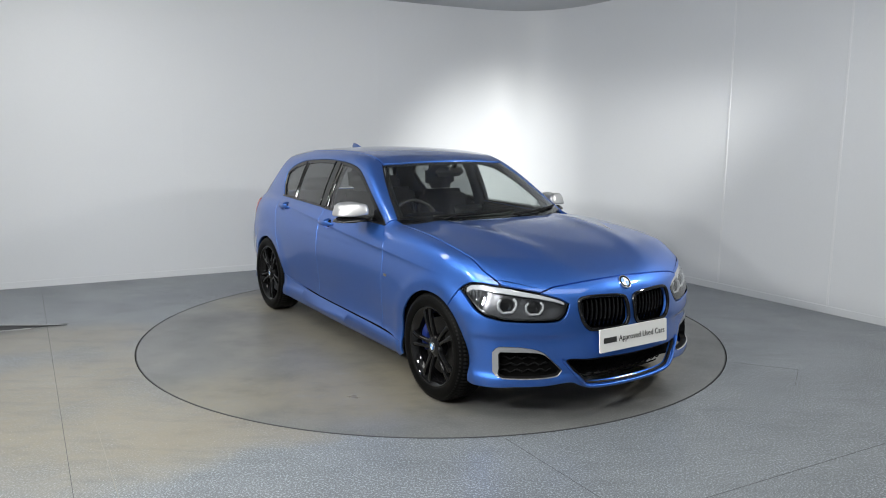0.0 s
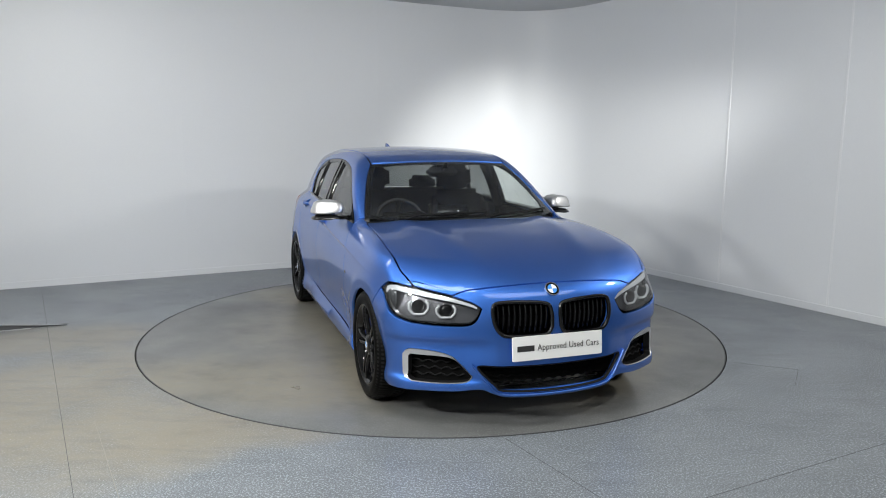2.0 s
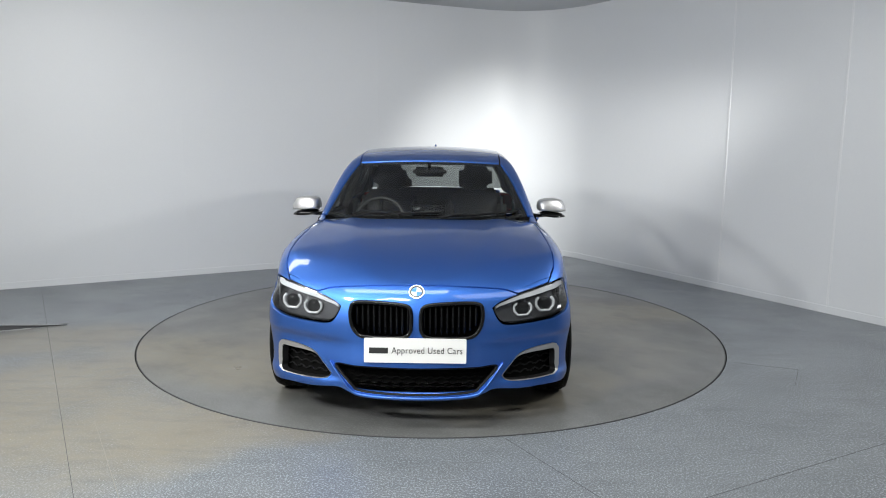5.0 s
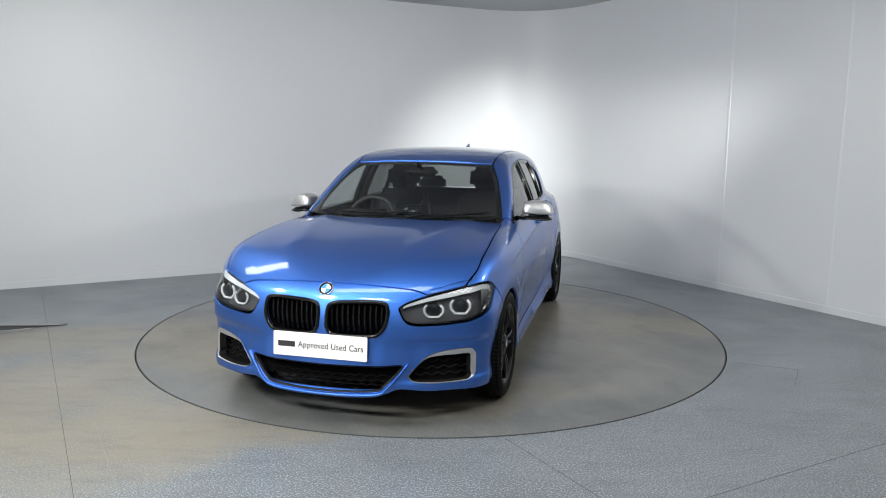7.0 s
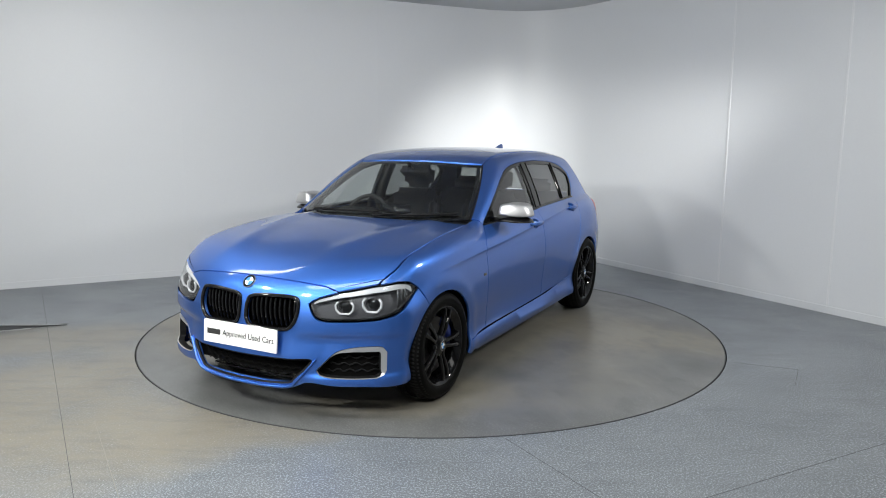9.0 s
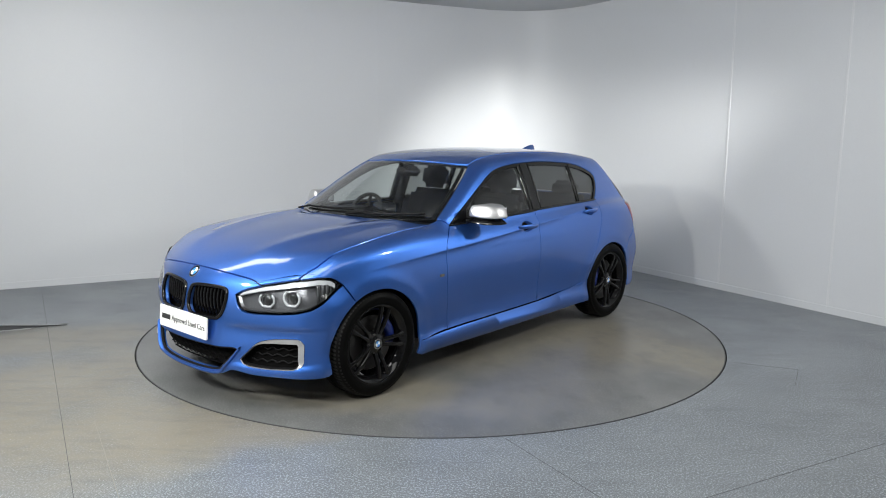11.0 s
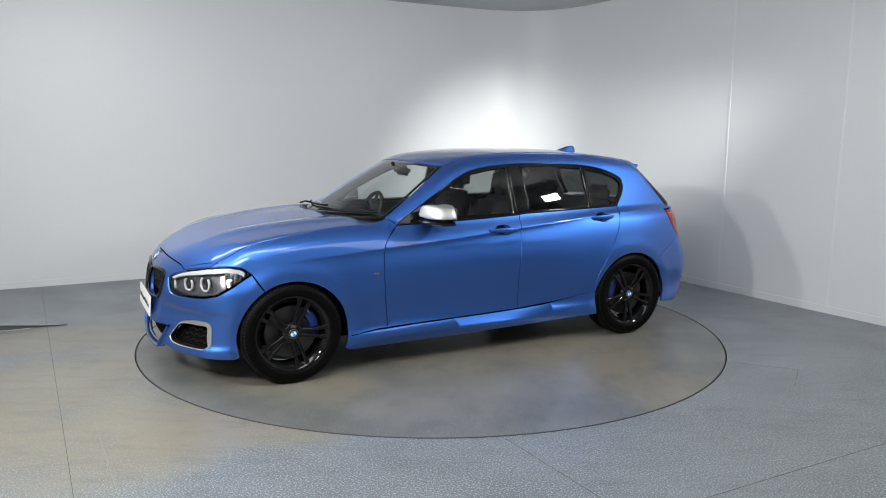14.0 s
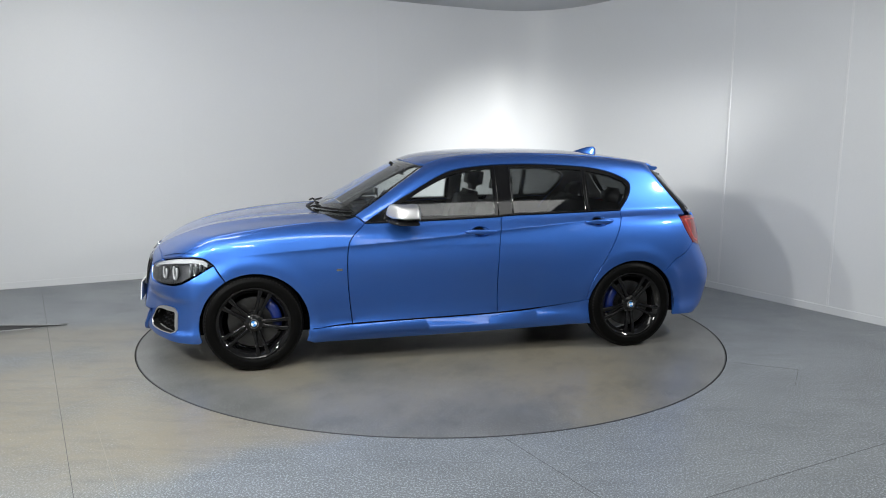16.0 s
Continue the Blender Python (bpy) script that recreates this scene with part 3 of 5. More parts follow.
def pane(name, tint, gloss=1.0):
    """Thin glass: tinted see-through with a mirror gloss by Fresnel."""
    m = bpy.data.materials.new(name)
    m.use_nodes = True
    n, l = m.node_tree.nodes, m.node_tree.links
    n.clear()
    out, mix = n.new("ShaderNodeOutputMaterial"), n.new("ShaderNodeMixShader")
    tr, gl, lw = n.new("ShaderNodeBsdfTransparent"), n.new("ShaderNodeBsdfGlossy"), n.new("ShaderNodeLayerWeight")
    tr.inputs[0].default_value = rgba(tint)
    gl.inputs[0].default_value, gl.inputs["Roughness"].default_value = rgba((gloss,) * 3), 0.015
    lw.inputs[0].default_value = 0.5
    pw, ma = n.new("ShaderNodeMath"), n.new("ShaderNodeMath")
    pw.operation, ma.operation = "POWER", "MULTIPLY_ADD"
    pw.inputs[1].default_value, ma.inputs[1].default_value, ma.inputs[2].default_value = 4.5, 0.9, 0.06
    l.new(lw.outputs["Facing"], pw.inputs[0])
    l.new(pw.outputs[0], ma.inputs[0])
    l.new(ma.outputs[0], mix.inputs[0])
    l.new(tr.outputs[0], mix.inputs[1])
    l.new(gl.outputs[0], mix.inputs[2])
    l.new(mix.outputs[0], out.inputs[0])
    return m


M_PAINT = paint()
M_GLOSS = grain("gloss_black_trim", (0.003, 0.003, 0.0035), (0.006, 0.006, 0.0065), 0.07, 6, 200, rough_var=0.03, spec=0.4)
M_MATT = grain("matt_black_plastic", (0.005, 0.005, 0.0055), (0.010, 0.010, 0.0105), 0.5, 6, 300, 0.1, spec=0.15)
M_DARK = grain("dark_underside_shade", (0.004, 0.004, 0.004), (0.007, 0.007, 0.007), 0.9, 6, 90, spec=0.05)
M_TYRE = grain("tyre_rubber", (0.0016, 0.0016, 0.0016), (0.0042, 0.0042, 0.0040), 0.45, 9, 200, 0.15, spec=0.05)
# lighter, lit copy of the tyre rubber; grooves between blocks look shaded
M_TREAD_LIT = grain("tread_rubber_lit", (0.007, 0.007, 0.007), (0.014, 0.0138, 0.013), 0.6, 9, 200, 0.15, spec=0.12)
M_RIM = grain("gloss_black_alloy", (0.003, 0.003, 0.0035), (0.006, 0.006, 0.0065), 0.06, 9, 200, rough_var=0.02, spec=0.30)
M_SILVER = grain("satin_silver_trim", (0.52, 0.52, 0.52), (0.60, 0.60, 0.60), 0.40, 8, 300, metal=0.85)
M_CHROME = grain("chrome", (0.75, 0.76, 0.78), (0.85, 0.86, 0.88), 0.08, 8, 200, metal=1.0, rough_var=0.03)
M_WHITE = grain("white_plate", (0.80, 0.80, 0.78), (0.84, 0.84, 0.82), 0.35, 12, 200)
M_INK = grain("black_ink", (0.02, 0.02, 0.02), (0.03, 0.03, 0.03), 0.5, 12, 200)
M_BADGE_BLUE = grain("badge_blue", (0.03, 0.22, 0.62), (0.04, 0.26, 0.70), 0.35, 30, 200, coat=0.2)
M_CALIPER = grain("blue_caliper_paint", (0.004, 0.014, 0.11), (0.007, 0.022, 0.15), 0.3, 20, 200, coat=0.5)
M_DISCSTEEL = grain("brake_steel", (0.045, 0.045, 0.045), (0.09, 0.088, 0.085), 0.35, 20, 400, metal=0.9)
M_SEAT = grain("black_leather", (0.012, 0.012, 0.013), (0.022, 0.022, 0.023), 0.45, 12, 260, 0.2)
M_LINER = grain("charcoal_headliner", (0.016, 0.016, 0.017), (0.026, 0.026, 0.027), 0.9, 12, 260, 0.1)
M_RED = grain("red_lamp_lens", (0.15, 0.005, 0.005), (0.24, 0.009, 0.008), 0.12, 12, 200, coat=1.0)
M_REDBAR = grain("red_light_guide", (0.50, 0.02, 0.015), (0.62, 0.035, 0.025), 0.2, 12, 200, coat=1.0)
M_LENS = grain("lamp_reflector", (0.16, 0.165, 0.17), (0.30, 0.305, 0.31), 0.22, 14, 200, metal=0.8)
M_DRL = grain("daylight_ring", (0.46, 0.465, 0.475), (0.56, 0.57, 0.58), 0.25, 14, 200)
M_BROW = grain("pale_lamp_bar", (0.48, 0.49, 0.50), (0.58, 0.59, 0.60), 0.25, 14, 200)
M_HOUSE = grain("dark_lamp_housing", (0.06, 0.062, 0.066), (0.20, 0.20, 0.21), 0.25, 22, 200, metal=0.6)
M_GLASS = pane("windscreen_glass", (0.74, 0.78, 0.76))
M_TINT = pane("dark_privacy_glass", (0.26, 0.27, 0.27))
M_SIDE = pane("side_glass", (0.80, 0.83, 0.82))
M_COVER = pane("lamp_cover", (0.86, 0.88, 0.90))
# ---- the car ----
car = tagged(new("car"), "metallic blue five-door hatchback with black wheels on the turntable", "car")

HL = lambda: J(F((0.405, 0.648), (0.447, 0.674), (0.538, 0.702), (0.62, 0.721), (0.712, 0.742)), S((1.72, 0.753), (1.645, 0.742), (1.590, 0.706)), S((1.590, 0.706), (1.680, 0.655), (1.789, 0.592)), F((0.738, 0.571), (0.60, 0.563), (0.46, 0.572), (0.405, 0.648)))
KIDNEY = lambda: F((0.020, 0.545), (0.020, 0.63), (0.050, 0.672), (0.19, 0.685), (0.322, 0.680), (0.352, 0.640), (0.345, 0.565), (0.310, 0.512), (0.255, 0.497), (0.095, 0.497), (0.042, 0.510), (0.020, 0.545))
INTAKE = lambda: both(F((0.0, 0.348), (0.30, 0.350), (0.432, 0.344), (0.345, 0.240), (0.300, 0.208), (0.15, 0.196), (0.0, 0.193)))
FOG = lambda: J(S((1.822, 0.290), (1.816, 0.392)), F((0.762, 0.415), (0.735, 0.423), (0.63, 0.417), (0.55, 0.394), (0.50, 0.345), (0.452, 0.290)), F((0.452, 0.290), (0.475, 0.264), (0.53, 0.254), (0.64, 0.250), (0.745, 0.253)), S((1.838, 0.268), (1.822, 0.290)))
HOOD_LIP = [(0.0, 0.765), (0.155, 0.762), (0.30, 0.754), (0.40, 0.745), (0.47, 0.735), (0.538, 0.711)]
HOOD_BROW = [(0.538, 0.711), (0.62, 0.729), (0.712, 0.750)]
HOOD_SIDE = [(1.79, 0.716), (1.745, 0.733), (1.654, 0.755), (1.41, 0.752), (1.2, 0.740), (0.9, 0.722), (0.74, 0.700)]
HOOD_BACK = [(0.74, 0.700), (0.83, 0.55), (0.91, 0.3), (0.94, 0.0)]
BELT = [(0.60, 0.948), (0.221, 0.957), (-0.324, 0.975), (-0.47, 0.984), (-1.292, 1.0)]
DOOR_A = [(0.60, 0.948), (0.690, 0.87), (0.725, 0.785), (0.730, 0.57), (0.701, 0.284)]
DOOR_B = [(-0.36, 0.976), (-0.330, 0.79), (-0.316, 0.56), (-0.324, 0.299)]
DOOR_C = [(-1.292, 1.0), (-1.225, 0.83), (-1.137, 0.68), (-1.030, 0.51), (-0.992, 0.366)]
SILL = [(0.957, 0.262), (0.701, 0.276), (-0.324, 0.297), (-0.70, 0.326), (-0.996, 0.366)]
DLO = [(0.60, 0.952), (0.40, 1.075), (0.174, 1.202), (0.08, 1.250), (-0.03, 1.292), (-0.20, 1.320), (-0.42, 1.334), (-0.70, 1.334), (-1.05, 1.312), (-1.24, 1.276), (-1.37, 1.222), (-1.402, 1.175), (-1.375, 1.10), (-1.292, 1.0)]


BLADE = [(-1.612, 1.290), (-1.628, 1.252), (-1.722, 1.12), (-1.806, 1.02), (-1.826, 0.985)]


def rev(a):
    return list(reversed(a))


def build_front():
    half = J(F(*HOOD_LIP), F((0.538, 0.709), (0.447, 0.679), (0.400, 0.649)), F((0.400, 0.649), (0.457, 0.567), (0.60, 0.558), (0.738, 0.566)),
             S((1.789, 0.587), (1.676, 0.650), (1.584, 0.704)), S((1.584, 0.704), (1.515, 0.60)), arch(ARCH_F, 58, -16), S((1.69, 0.190), (1.80, 0.195)), F((0.70, 0.205), (0.55, 0.208), (0.42, 0.222), (0.36, 0.200), (0.30, 0.180), (0.15, 0.168), (0.0, 0.163)))
    kid = chart("wrap", KIDNEY())
    kid_r = kid * (-1, 1)
    fog = chart("wrap", FOG())
    skin("front_bumper", "wrap", chart("wrap", both(half)), M_PAINT, car, g=g_low, step=0.026, places=False, deep=0.03,
         extra=np.array([(u, z) for z in (0.245, 0.254, 0.262, 0.270, 0.280, 0.448, 0.458, 0.466, 0.474, 0.482, 0.492, 0.505) for u in np.arange(-0.95, 0.96, 0.02)]),
         holes=[kid, kid_r, chart("wrap", INTAKE()), fog, fog * (-1, 1)])
    # near-black shell added as the shade behind the openings
    skin("bumper_shade_shell", "wrap", np.array([(-0.80, 0.24), (0.80, 0.24), (0.85, 0.72), (0.45, 0.74), (-0.45, 0.74), (-0.85, 0.72)]), M_DARK, car, g=g_low, off=-0.075, places=False, deep=0, step=0.06)
    hood = J(F(*HOOD_LIP), F(*HOOD_BROW), T(*HOOD_SIDE), T(*HOOD_BACK))
    skin("bonnet", "top", both(hood), M_PAINT, car, g=g_low, step=0.035, deep=0.02)
    # near-black shell added so that the bonnet's shut lines look shaded
    skin("bonnet_shade_shell", "top", both(T((1.96, 0.0), (1.88, 0.44), (1.70, 0.64), (1.2, 0.735), (0.70, 0.73), (0.60, 0.5), (0.60, 0.0), n=2)), M_DARK, car, g=g_low, off=-0.022, deep=0, step=0.06)
    lower_lip()


def lower_lip():
    """Blue blade that runs under the middle intake, and its dark splitter."""
    bm = bmesh.new()
    line = F((0.455, 0.352), (0.36, 0.232), (0.30, 0.192), (0.15, 0.180), (0.0, 0.177), n=8)
    whole = np.concatenate([line, (line[::-1] * (1, -1, 1))[1:]])
    rows = []
    for p in whole:
        out = Vector((1.0, 0.25 * p[1], 0))
        c = Vector(p)
        rows.append([bm.verts.new(c + out * a + Vector((0, 0, b))) for a, b in ((0.0, 0.012), (0.014, 0.008), (0.018, 0.0), (0.012, -0.008), (-0.03, -0.012), (-0.03, 0.008))])
    for a, b in zip(rows, rows[1:]):
        for i in range(6):
            bm.faces.new((a[i], a[(i + 1) % 6], b[(i + 1) % 6], b[i]))
    bmesh.ops.recalc_face_normals(bm, faces=bm.faces)
    part("front_blade", bm, M_PAINT, car)


def tube_loop(bm, pts, r, closed=True, sides=8, flat=1.0, nrm=None):
    """A rounded strip that follows a line of places."""
    k = len(pts)
    rows = []
    for i in range(k):
        a, b = Vector(pts[(i - 1) % k] if closed else pts[max(i - 1, 0)]), Vector(pts[(i + 1) % k] if closed else pts[min(i + 1, k - 1)])
        t = (b - a).normalized()
        n = Vector(nrm[i]) if nrm is not None else Vector((1, 0, 0.001))
        s = t.cross(n).normalized()
        n = s.cross(t).normalized()
        c = Vector(pts[i])
        rows.append([bm.verts.new(c + s * (r * math.cos(2 * math.pi * j / sides)) + n * (r * flat * math.sin(2 * math.pi * j / sides))) for j in range(sides)])
    for i in range(k if closed else k - 1):
        a, b = rows[i], rows[(i + 1) % k]
        for j in range(sides):
            bm.faces.new((a[j], a[(j + 1) % sides], b[(j + 1) % sides], b[j]))
    if not closed:
        bm.faces.new(rows[0])
        bm.faces.new(rows[-1][::-1])
    bmesh.ops.recalc_face_normals(bm, faces=bm.faces)
    return bm


def mirror_y(bm, side):
    if side < 0:
        bmesh.ops.scale(bm, vec=(1, -1, 1), verts=bm.verts)
        bmesh.ops.reverse_faces(bm, faces=bm.faces)
    return bm


def build_grilles():
    q = ring_clean(chart("wrap", KIDNEY()), 0.012)
    for side in (1, -1):
        p, n = meet("wrap", shrink(q, 0.006), g_low, 0.002)
        frame_ob = part("kidney_grille", mirror_y(tube_loop(bmesh.new(), p, 0.011, nrm=n), side), M_GLOSS, car, "gloss black kidney grille frame")
        for i in range(10):
            y = 0.042 + 0.030 * i
            bm = bmesh.new()
            z1 = 0.678 - (0.02 if i in (0, 9) else 0)
            z0 = 0.502 + (0.018 if i in (0,) else 0.02 if i == 8 else 0.05 if i == 9 else 0)
            col = meet("front", np.array([(y, z0 + (z1 - z0) * j / 9) for j in range(10)]), g_low, 0.0)[0]
            rows = []
            for c in col:
                x = c[0] - 0.006 - 0.010 * ((c[2] - 0.59) / 0.09) ** 2 - 0.22 * max(0.0, 0.665 - c[2])
                rows.append([bm.verts.new((x + a, y + b, c[2])) for a, b in ((-0.03, -0.004), (-0.004, -0.0065), (0.0, 0.0), (-0.004, 0.0065), (-0.03, 0.004))])
            for a, b in zip(rows, rows[1:]):
                for j in range(5):
                    bm.faces.new((a[j], a[(j + 1) % 5], b[(j + 1) % 5], b[j]))
            bm.faces.new(rows[0])
            bm.faces.new(rows[-1][::-1])
            bmesh.ops.recalc_face_normals(bm, faces=bm.faces)
            part("slat", mirror_y(bm, side), M_RIM, frame_ob)
        # outer intake with its silver frame
        fq = chart("wrap", FOG())
        fq = ring_clean(fq, 0.012)
        # the frame is broad above and at its outer end, thin below and towards the middle
        out01 = np.clip((fq[:, 0] - fq[:, 0].min()) / np.ptp(fq[:, 0]) * 1.5, 0, 1)
        wd = 0.004 + 0.024 * np.maximum(np.clip((fq[:, 1] - 0.36) / 0.05, 0, 1) * out01, np.clip((fq[:, 0] - fq[:, 0].max() + 0.035) / 0.02, 0, 1) * np.clip((fq[:, 1] - 0.25) / 0.04, 0.3, 1))
        unit = shrink(fq, 0.01) - fq
        po, no = meet("wrap", shrink(fq, 0.001), g_low, 0.004)
        pi, ni = meet("wrap", fq + unit * (wd / 0.01)[:, None], g_low, -0.002)
        pd, nd = meet("wrap", fq + unit * ((wd + 0.002) / 0.01)[:, None], g_low, -0.04)
        bm = bmesh.new()
        vo, vi = ([bm.verts.new(a) for a in r] for r in (po, pi))
        vb = [bm.verts.new(a - b * 0.03) for a, b in zip(po, no)]
        k = len(vo)
        sl = bmesh.new()
        si, sd = ([sl.verts.new(a) for a in r] for r in (pi, pd))
        for i in range(k):
            j = (i + 1) % k
            for a, b in ((vb, vo), (vo, vi)):
                bm.faces.new((a[i], a[j], b[j], b[i]))
            sl.faces.new((si[i], si[j], sd[j], sd[i]))
        bmesh.ops.recalc_face_normals(bm, faces=bm.faces)
        trim = part("intake_trim", mirror_y(bm, side), M_SILVER, car, "satin silver frame of the outer air intake")
        trim.data.set_sharp_from_angle(angle=radians(40))
        part("intake_sleeve", mirror_y(sl, side), M_MATT, trim)
        # wavy bars inside the intake
        for i in range(4):
            z = 0.280 + 0.036 * i
            lo = 0.47 + 0.02 * i
            ys = np.linspace(lo if i < 1 else lo + 0.03 * (i - 1), 0.745, 46)
            pp = meet("front", np.stack([ys, z + 0.006 * np.sin(ys * 110 + (i % 2) * 3.14)], 1), g_low, -0.058)[0]
            part("mesh_bar", mirror_y(tube_loop(bmesh.new(), pp, 0.004, False, 6), side), M_MATT, trim)
    # middle intake
    ip = ring_clean(chart("wrap", INTAKE()), 0.02)
    p, n = meet("wrap", ip, g_low, -0.012)
    inn = part("lower_intake", tube_loop(bmesh.new(), p, 0.010, nrm=n), M_MATT, car, "matt black lower air intake")
    for i in range(5):
        z = 0.222 + 0.027 * i
        half = np.interp(z, [0.2, 0.24, 0.345], [0.28, 0.335, 0.40])
        ys = np.linspace(-half, half, 110)
        pp = meet("front", np.stack([ys, z + 0.006 * np.sin(ys * 105 + (i % 2) * 3.14)], 1), g_low, -0.066)[0]
        part("mesh_bar", tube_loop(bmesh.new(), pp, 0.004, False, 6), M_DARK, inn)


def disc(bm, c, n, r0, r1, h, k=32, up=(0, 0, 1)):
    """A flat ring (or disc where r0 is 0) of thickness h that faces n."""
    n = Vector(n).normalized()
    s = Vector(up).cross(n).normalized()
    u = n.cross(s)
    c = Vector(c)
    prof = [(r1, -h), (r1, h * 0.6), (r1 - min(0.3 * h, r1 * 0.2), h)] + ([(r0, h), (r0, -h)] if r0 else [])
    rows = [[bm.verts.new(c + s * (r * math.cos(2 * math.pi * i / k)) + u * (r * math.sin(2 * math.pi * i / k)) + n * z) for i in range(k)] for r, z in prof]
    for a, b in zip(rows, rows[1:]):
        for i in range(k):
            j = (i + 1) % k
            bm.faces.new((a[i], a[j], b[j], b[i]))
    if r0:
        for i in range(k):
            j = (i + 1) % k
            bm.faces.new((rows[-1][i], rows[-1][j], rows[0][j], rows[0][i]))
    else:
        bm.faces.new(rows[-1])
    bmesh.ops.recalc_face_normals(bm, faces=bm.faces)
    return bm


def sector(bm, c, n, r, a0, a1, lift, k=8):
    n = Vector(n).normalized()
    s = Vector((0, 0, 1)).cross(n).normalized()
    u = n.cross(s)
    c = Vector(c) + n * lift
    v = [bm.verts.new(c)] + [bm.verts.new(c + s * (r * math.cos(a0 + (a1 - a0) * i / k)) + u * (r * math.sin(a0 + (a1 - a0) * i / k))) for i in range(k + 1)]
    for i in range(k):
        bm.faces.new((v[0], v[i + 1], v[i + 2]))
    return bm


def roundel(name, c, n, r, parent):
    """Round badge: bright rim, black ring, four blue and white quarters."""
    rim = part(name, disc(bmesh.new(), c, n, r * 0.90, r, 0.004), M_CHROME, parent, "round badge with blue and white quarters", smooth=False)
    part("black_ring", disc(bmesh.new(), c, n, r * 0.64, r * 0.91, 0.0025), M_GLOSS, rim, smooth=False)
    for i in range(4):
        part("quarter", sector(bmesh.new(), c, n, r * 0.655, i * math.pi / 2, (i + 1) * math.pi / 2, 0.0026), M_BADGE_BLUE if i % 2 else M_WHITE, rim, "blue quarter" if i % 2 else "white quarter", smooth=False)
    return rim


def text_mesh(body, size, m, mat, name, parent, stretch=1.0):
    cu = bpy.data.curves.new(name, "FONT")
    cu.body, cu.size, cu.extrude, cu.space_character = body, size, 0.0008, 1.06
    cu.align_x, cu.align_y = "LEFT", "CENTER"
    tmp = new(name, cu)
    bpy.context.view_layer.update()
    me = bpy.data.meshes.new_from_object(tmp.evaluated_get(bpy.context.evaluated_depsgraph_get()))
    bpy.data.objects.remove(tmp)
    me.transform(m @ Matrix.Diagonal((stretch, 1, 1, 1)))
    me.materials.append(mat)
    ob = new(name, me)
    ob.parent = parent
    return ob


def build_plate():
    bm = bmesh.new()
    bmesh.ops.create_cube(bm, size=1)
    bmesh.ops.scale(bm, vec=(0.008, 0.53, 0.128), verts=bm.verts)
    bmesh.ops.bevel(bm, geom=[e for e in bm.edges if abs((e.verts[0].co - e.verts[1].co).x) > 0.001], offset=0.003, segments=2, affect="EDGES")
    m = pose(2.105, -0.002, 0.444, 0, -4, 0)
    bmesh.ops.transform(bm, matrix=m, verts=bm.verts)
    plate = part("front_plate", bm, M_WHITE, car, "white dealer plate with dark lettering", smooth=False)
    face = m @ pose(0.0045, 0, 0, 90, 0, 90)
    bm = bmesh.new()
    box(bm, (-0.238, -0.015, 0), (-0.140, 0.015, 0.001))
    bmesh.ops.transform(bm, matrix=face, verts=bm.verts)
    part("brand_bar", bm, M_INK, plate, smooth=False)
    text_mesh("Approved Used Cars", 0.047, face @ Matrix.Translation((-0.122, 0.0, 0.0006)), M_INK, "lettering", plate, 0.86)


def hex_ring(c, n, w, h, r, open_top=0.0, k=6):
    """Angular ring of a daylight lamp."""
    n = Vector(n).normalized()
    s = Vector((0, 0, 1)).cross(n).normalized()
    u = n.cross(s)
    shape = [(-0.70, 0.80), (-1.0, 0.35), (-0.97, -0.35), (-0.55, -1.0), (0.55, -1.0), (0.97, -0.35), (1.0, 0.35), (0.70, 0.80)]
    q = []
    for i, p in enumerate(shape):
        p = np.array(p)
        if 0 < i < len(shape) - 1:
            q += [p + (np.array(shape[i - 1]) - p) * 0.10, p + (np.array(shape[i + 1]) - p) * 0.10]
        else:
            q.append(p)
    pts = [Vector(c) + s * (a * w) + u * (b * h) for a, b in q]
    return tube_loop(bmesh.new(), [tuple(p) for p in pts], r, False, nrm=[tuple(n)] * len(pts), sides=6)


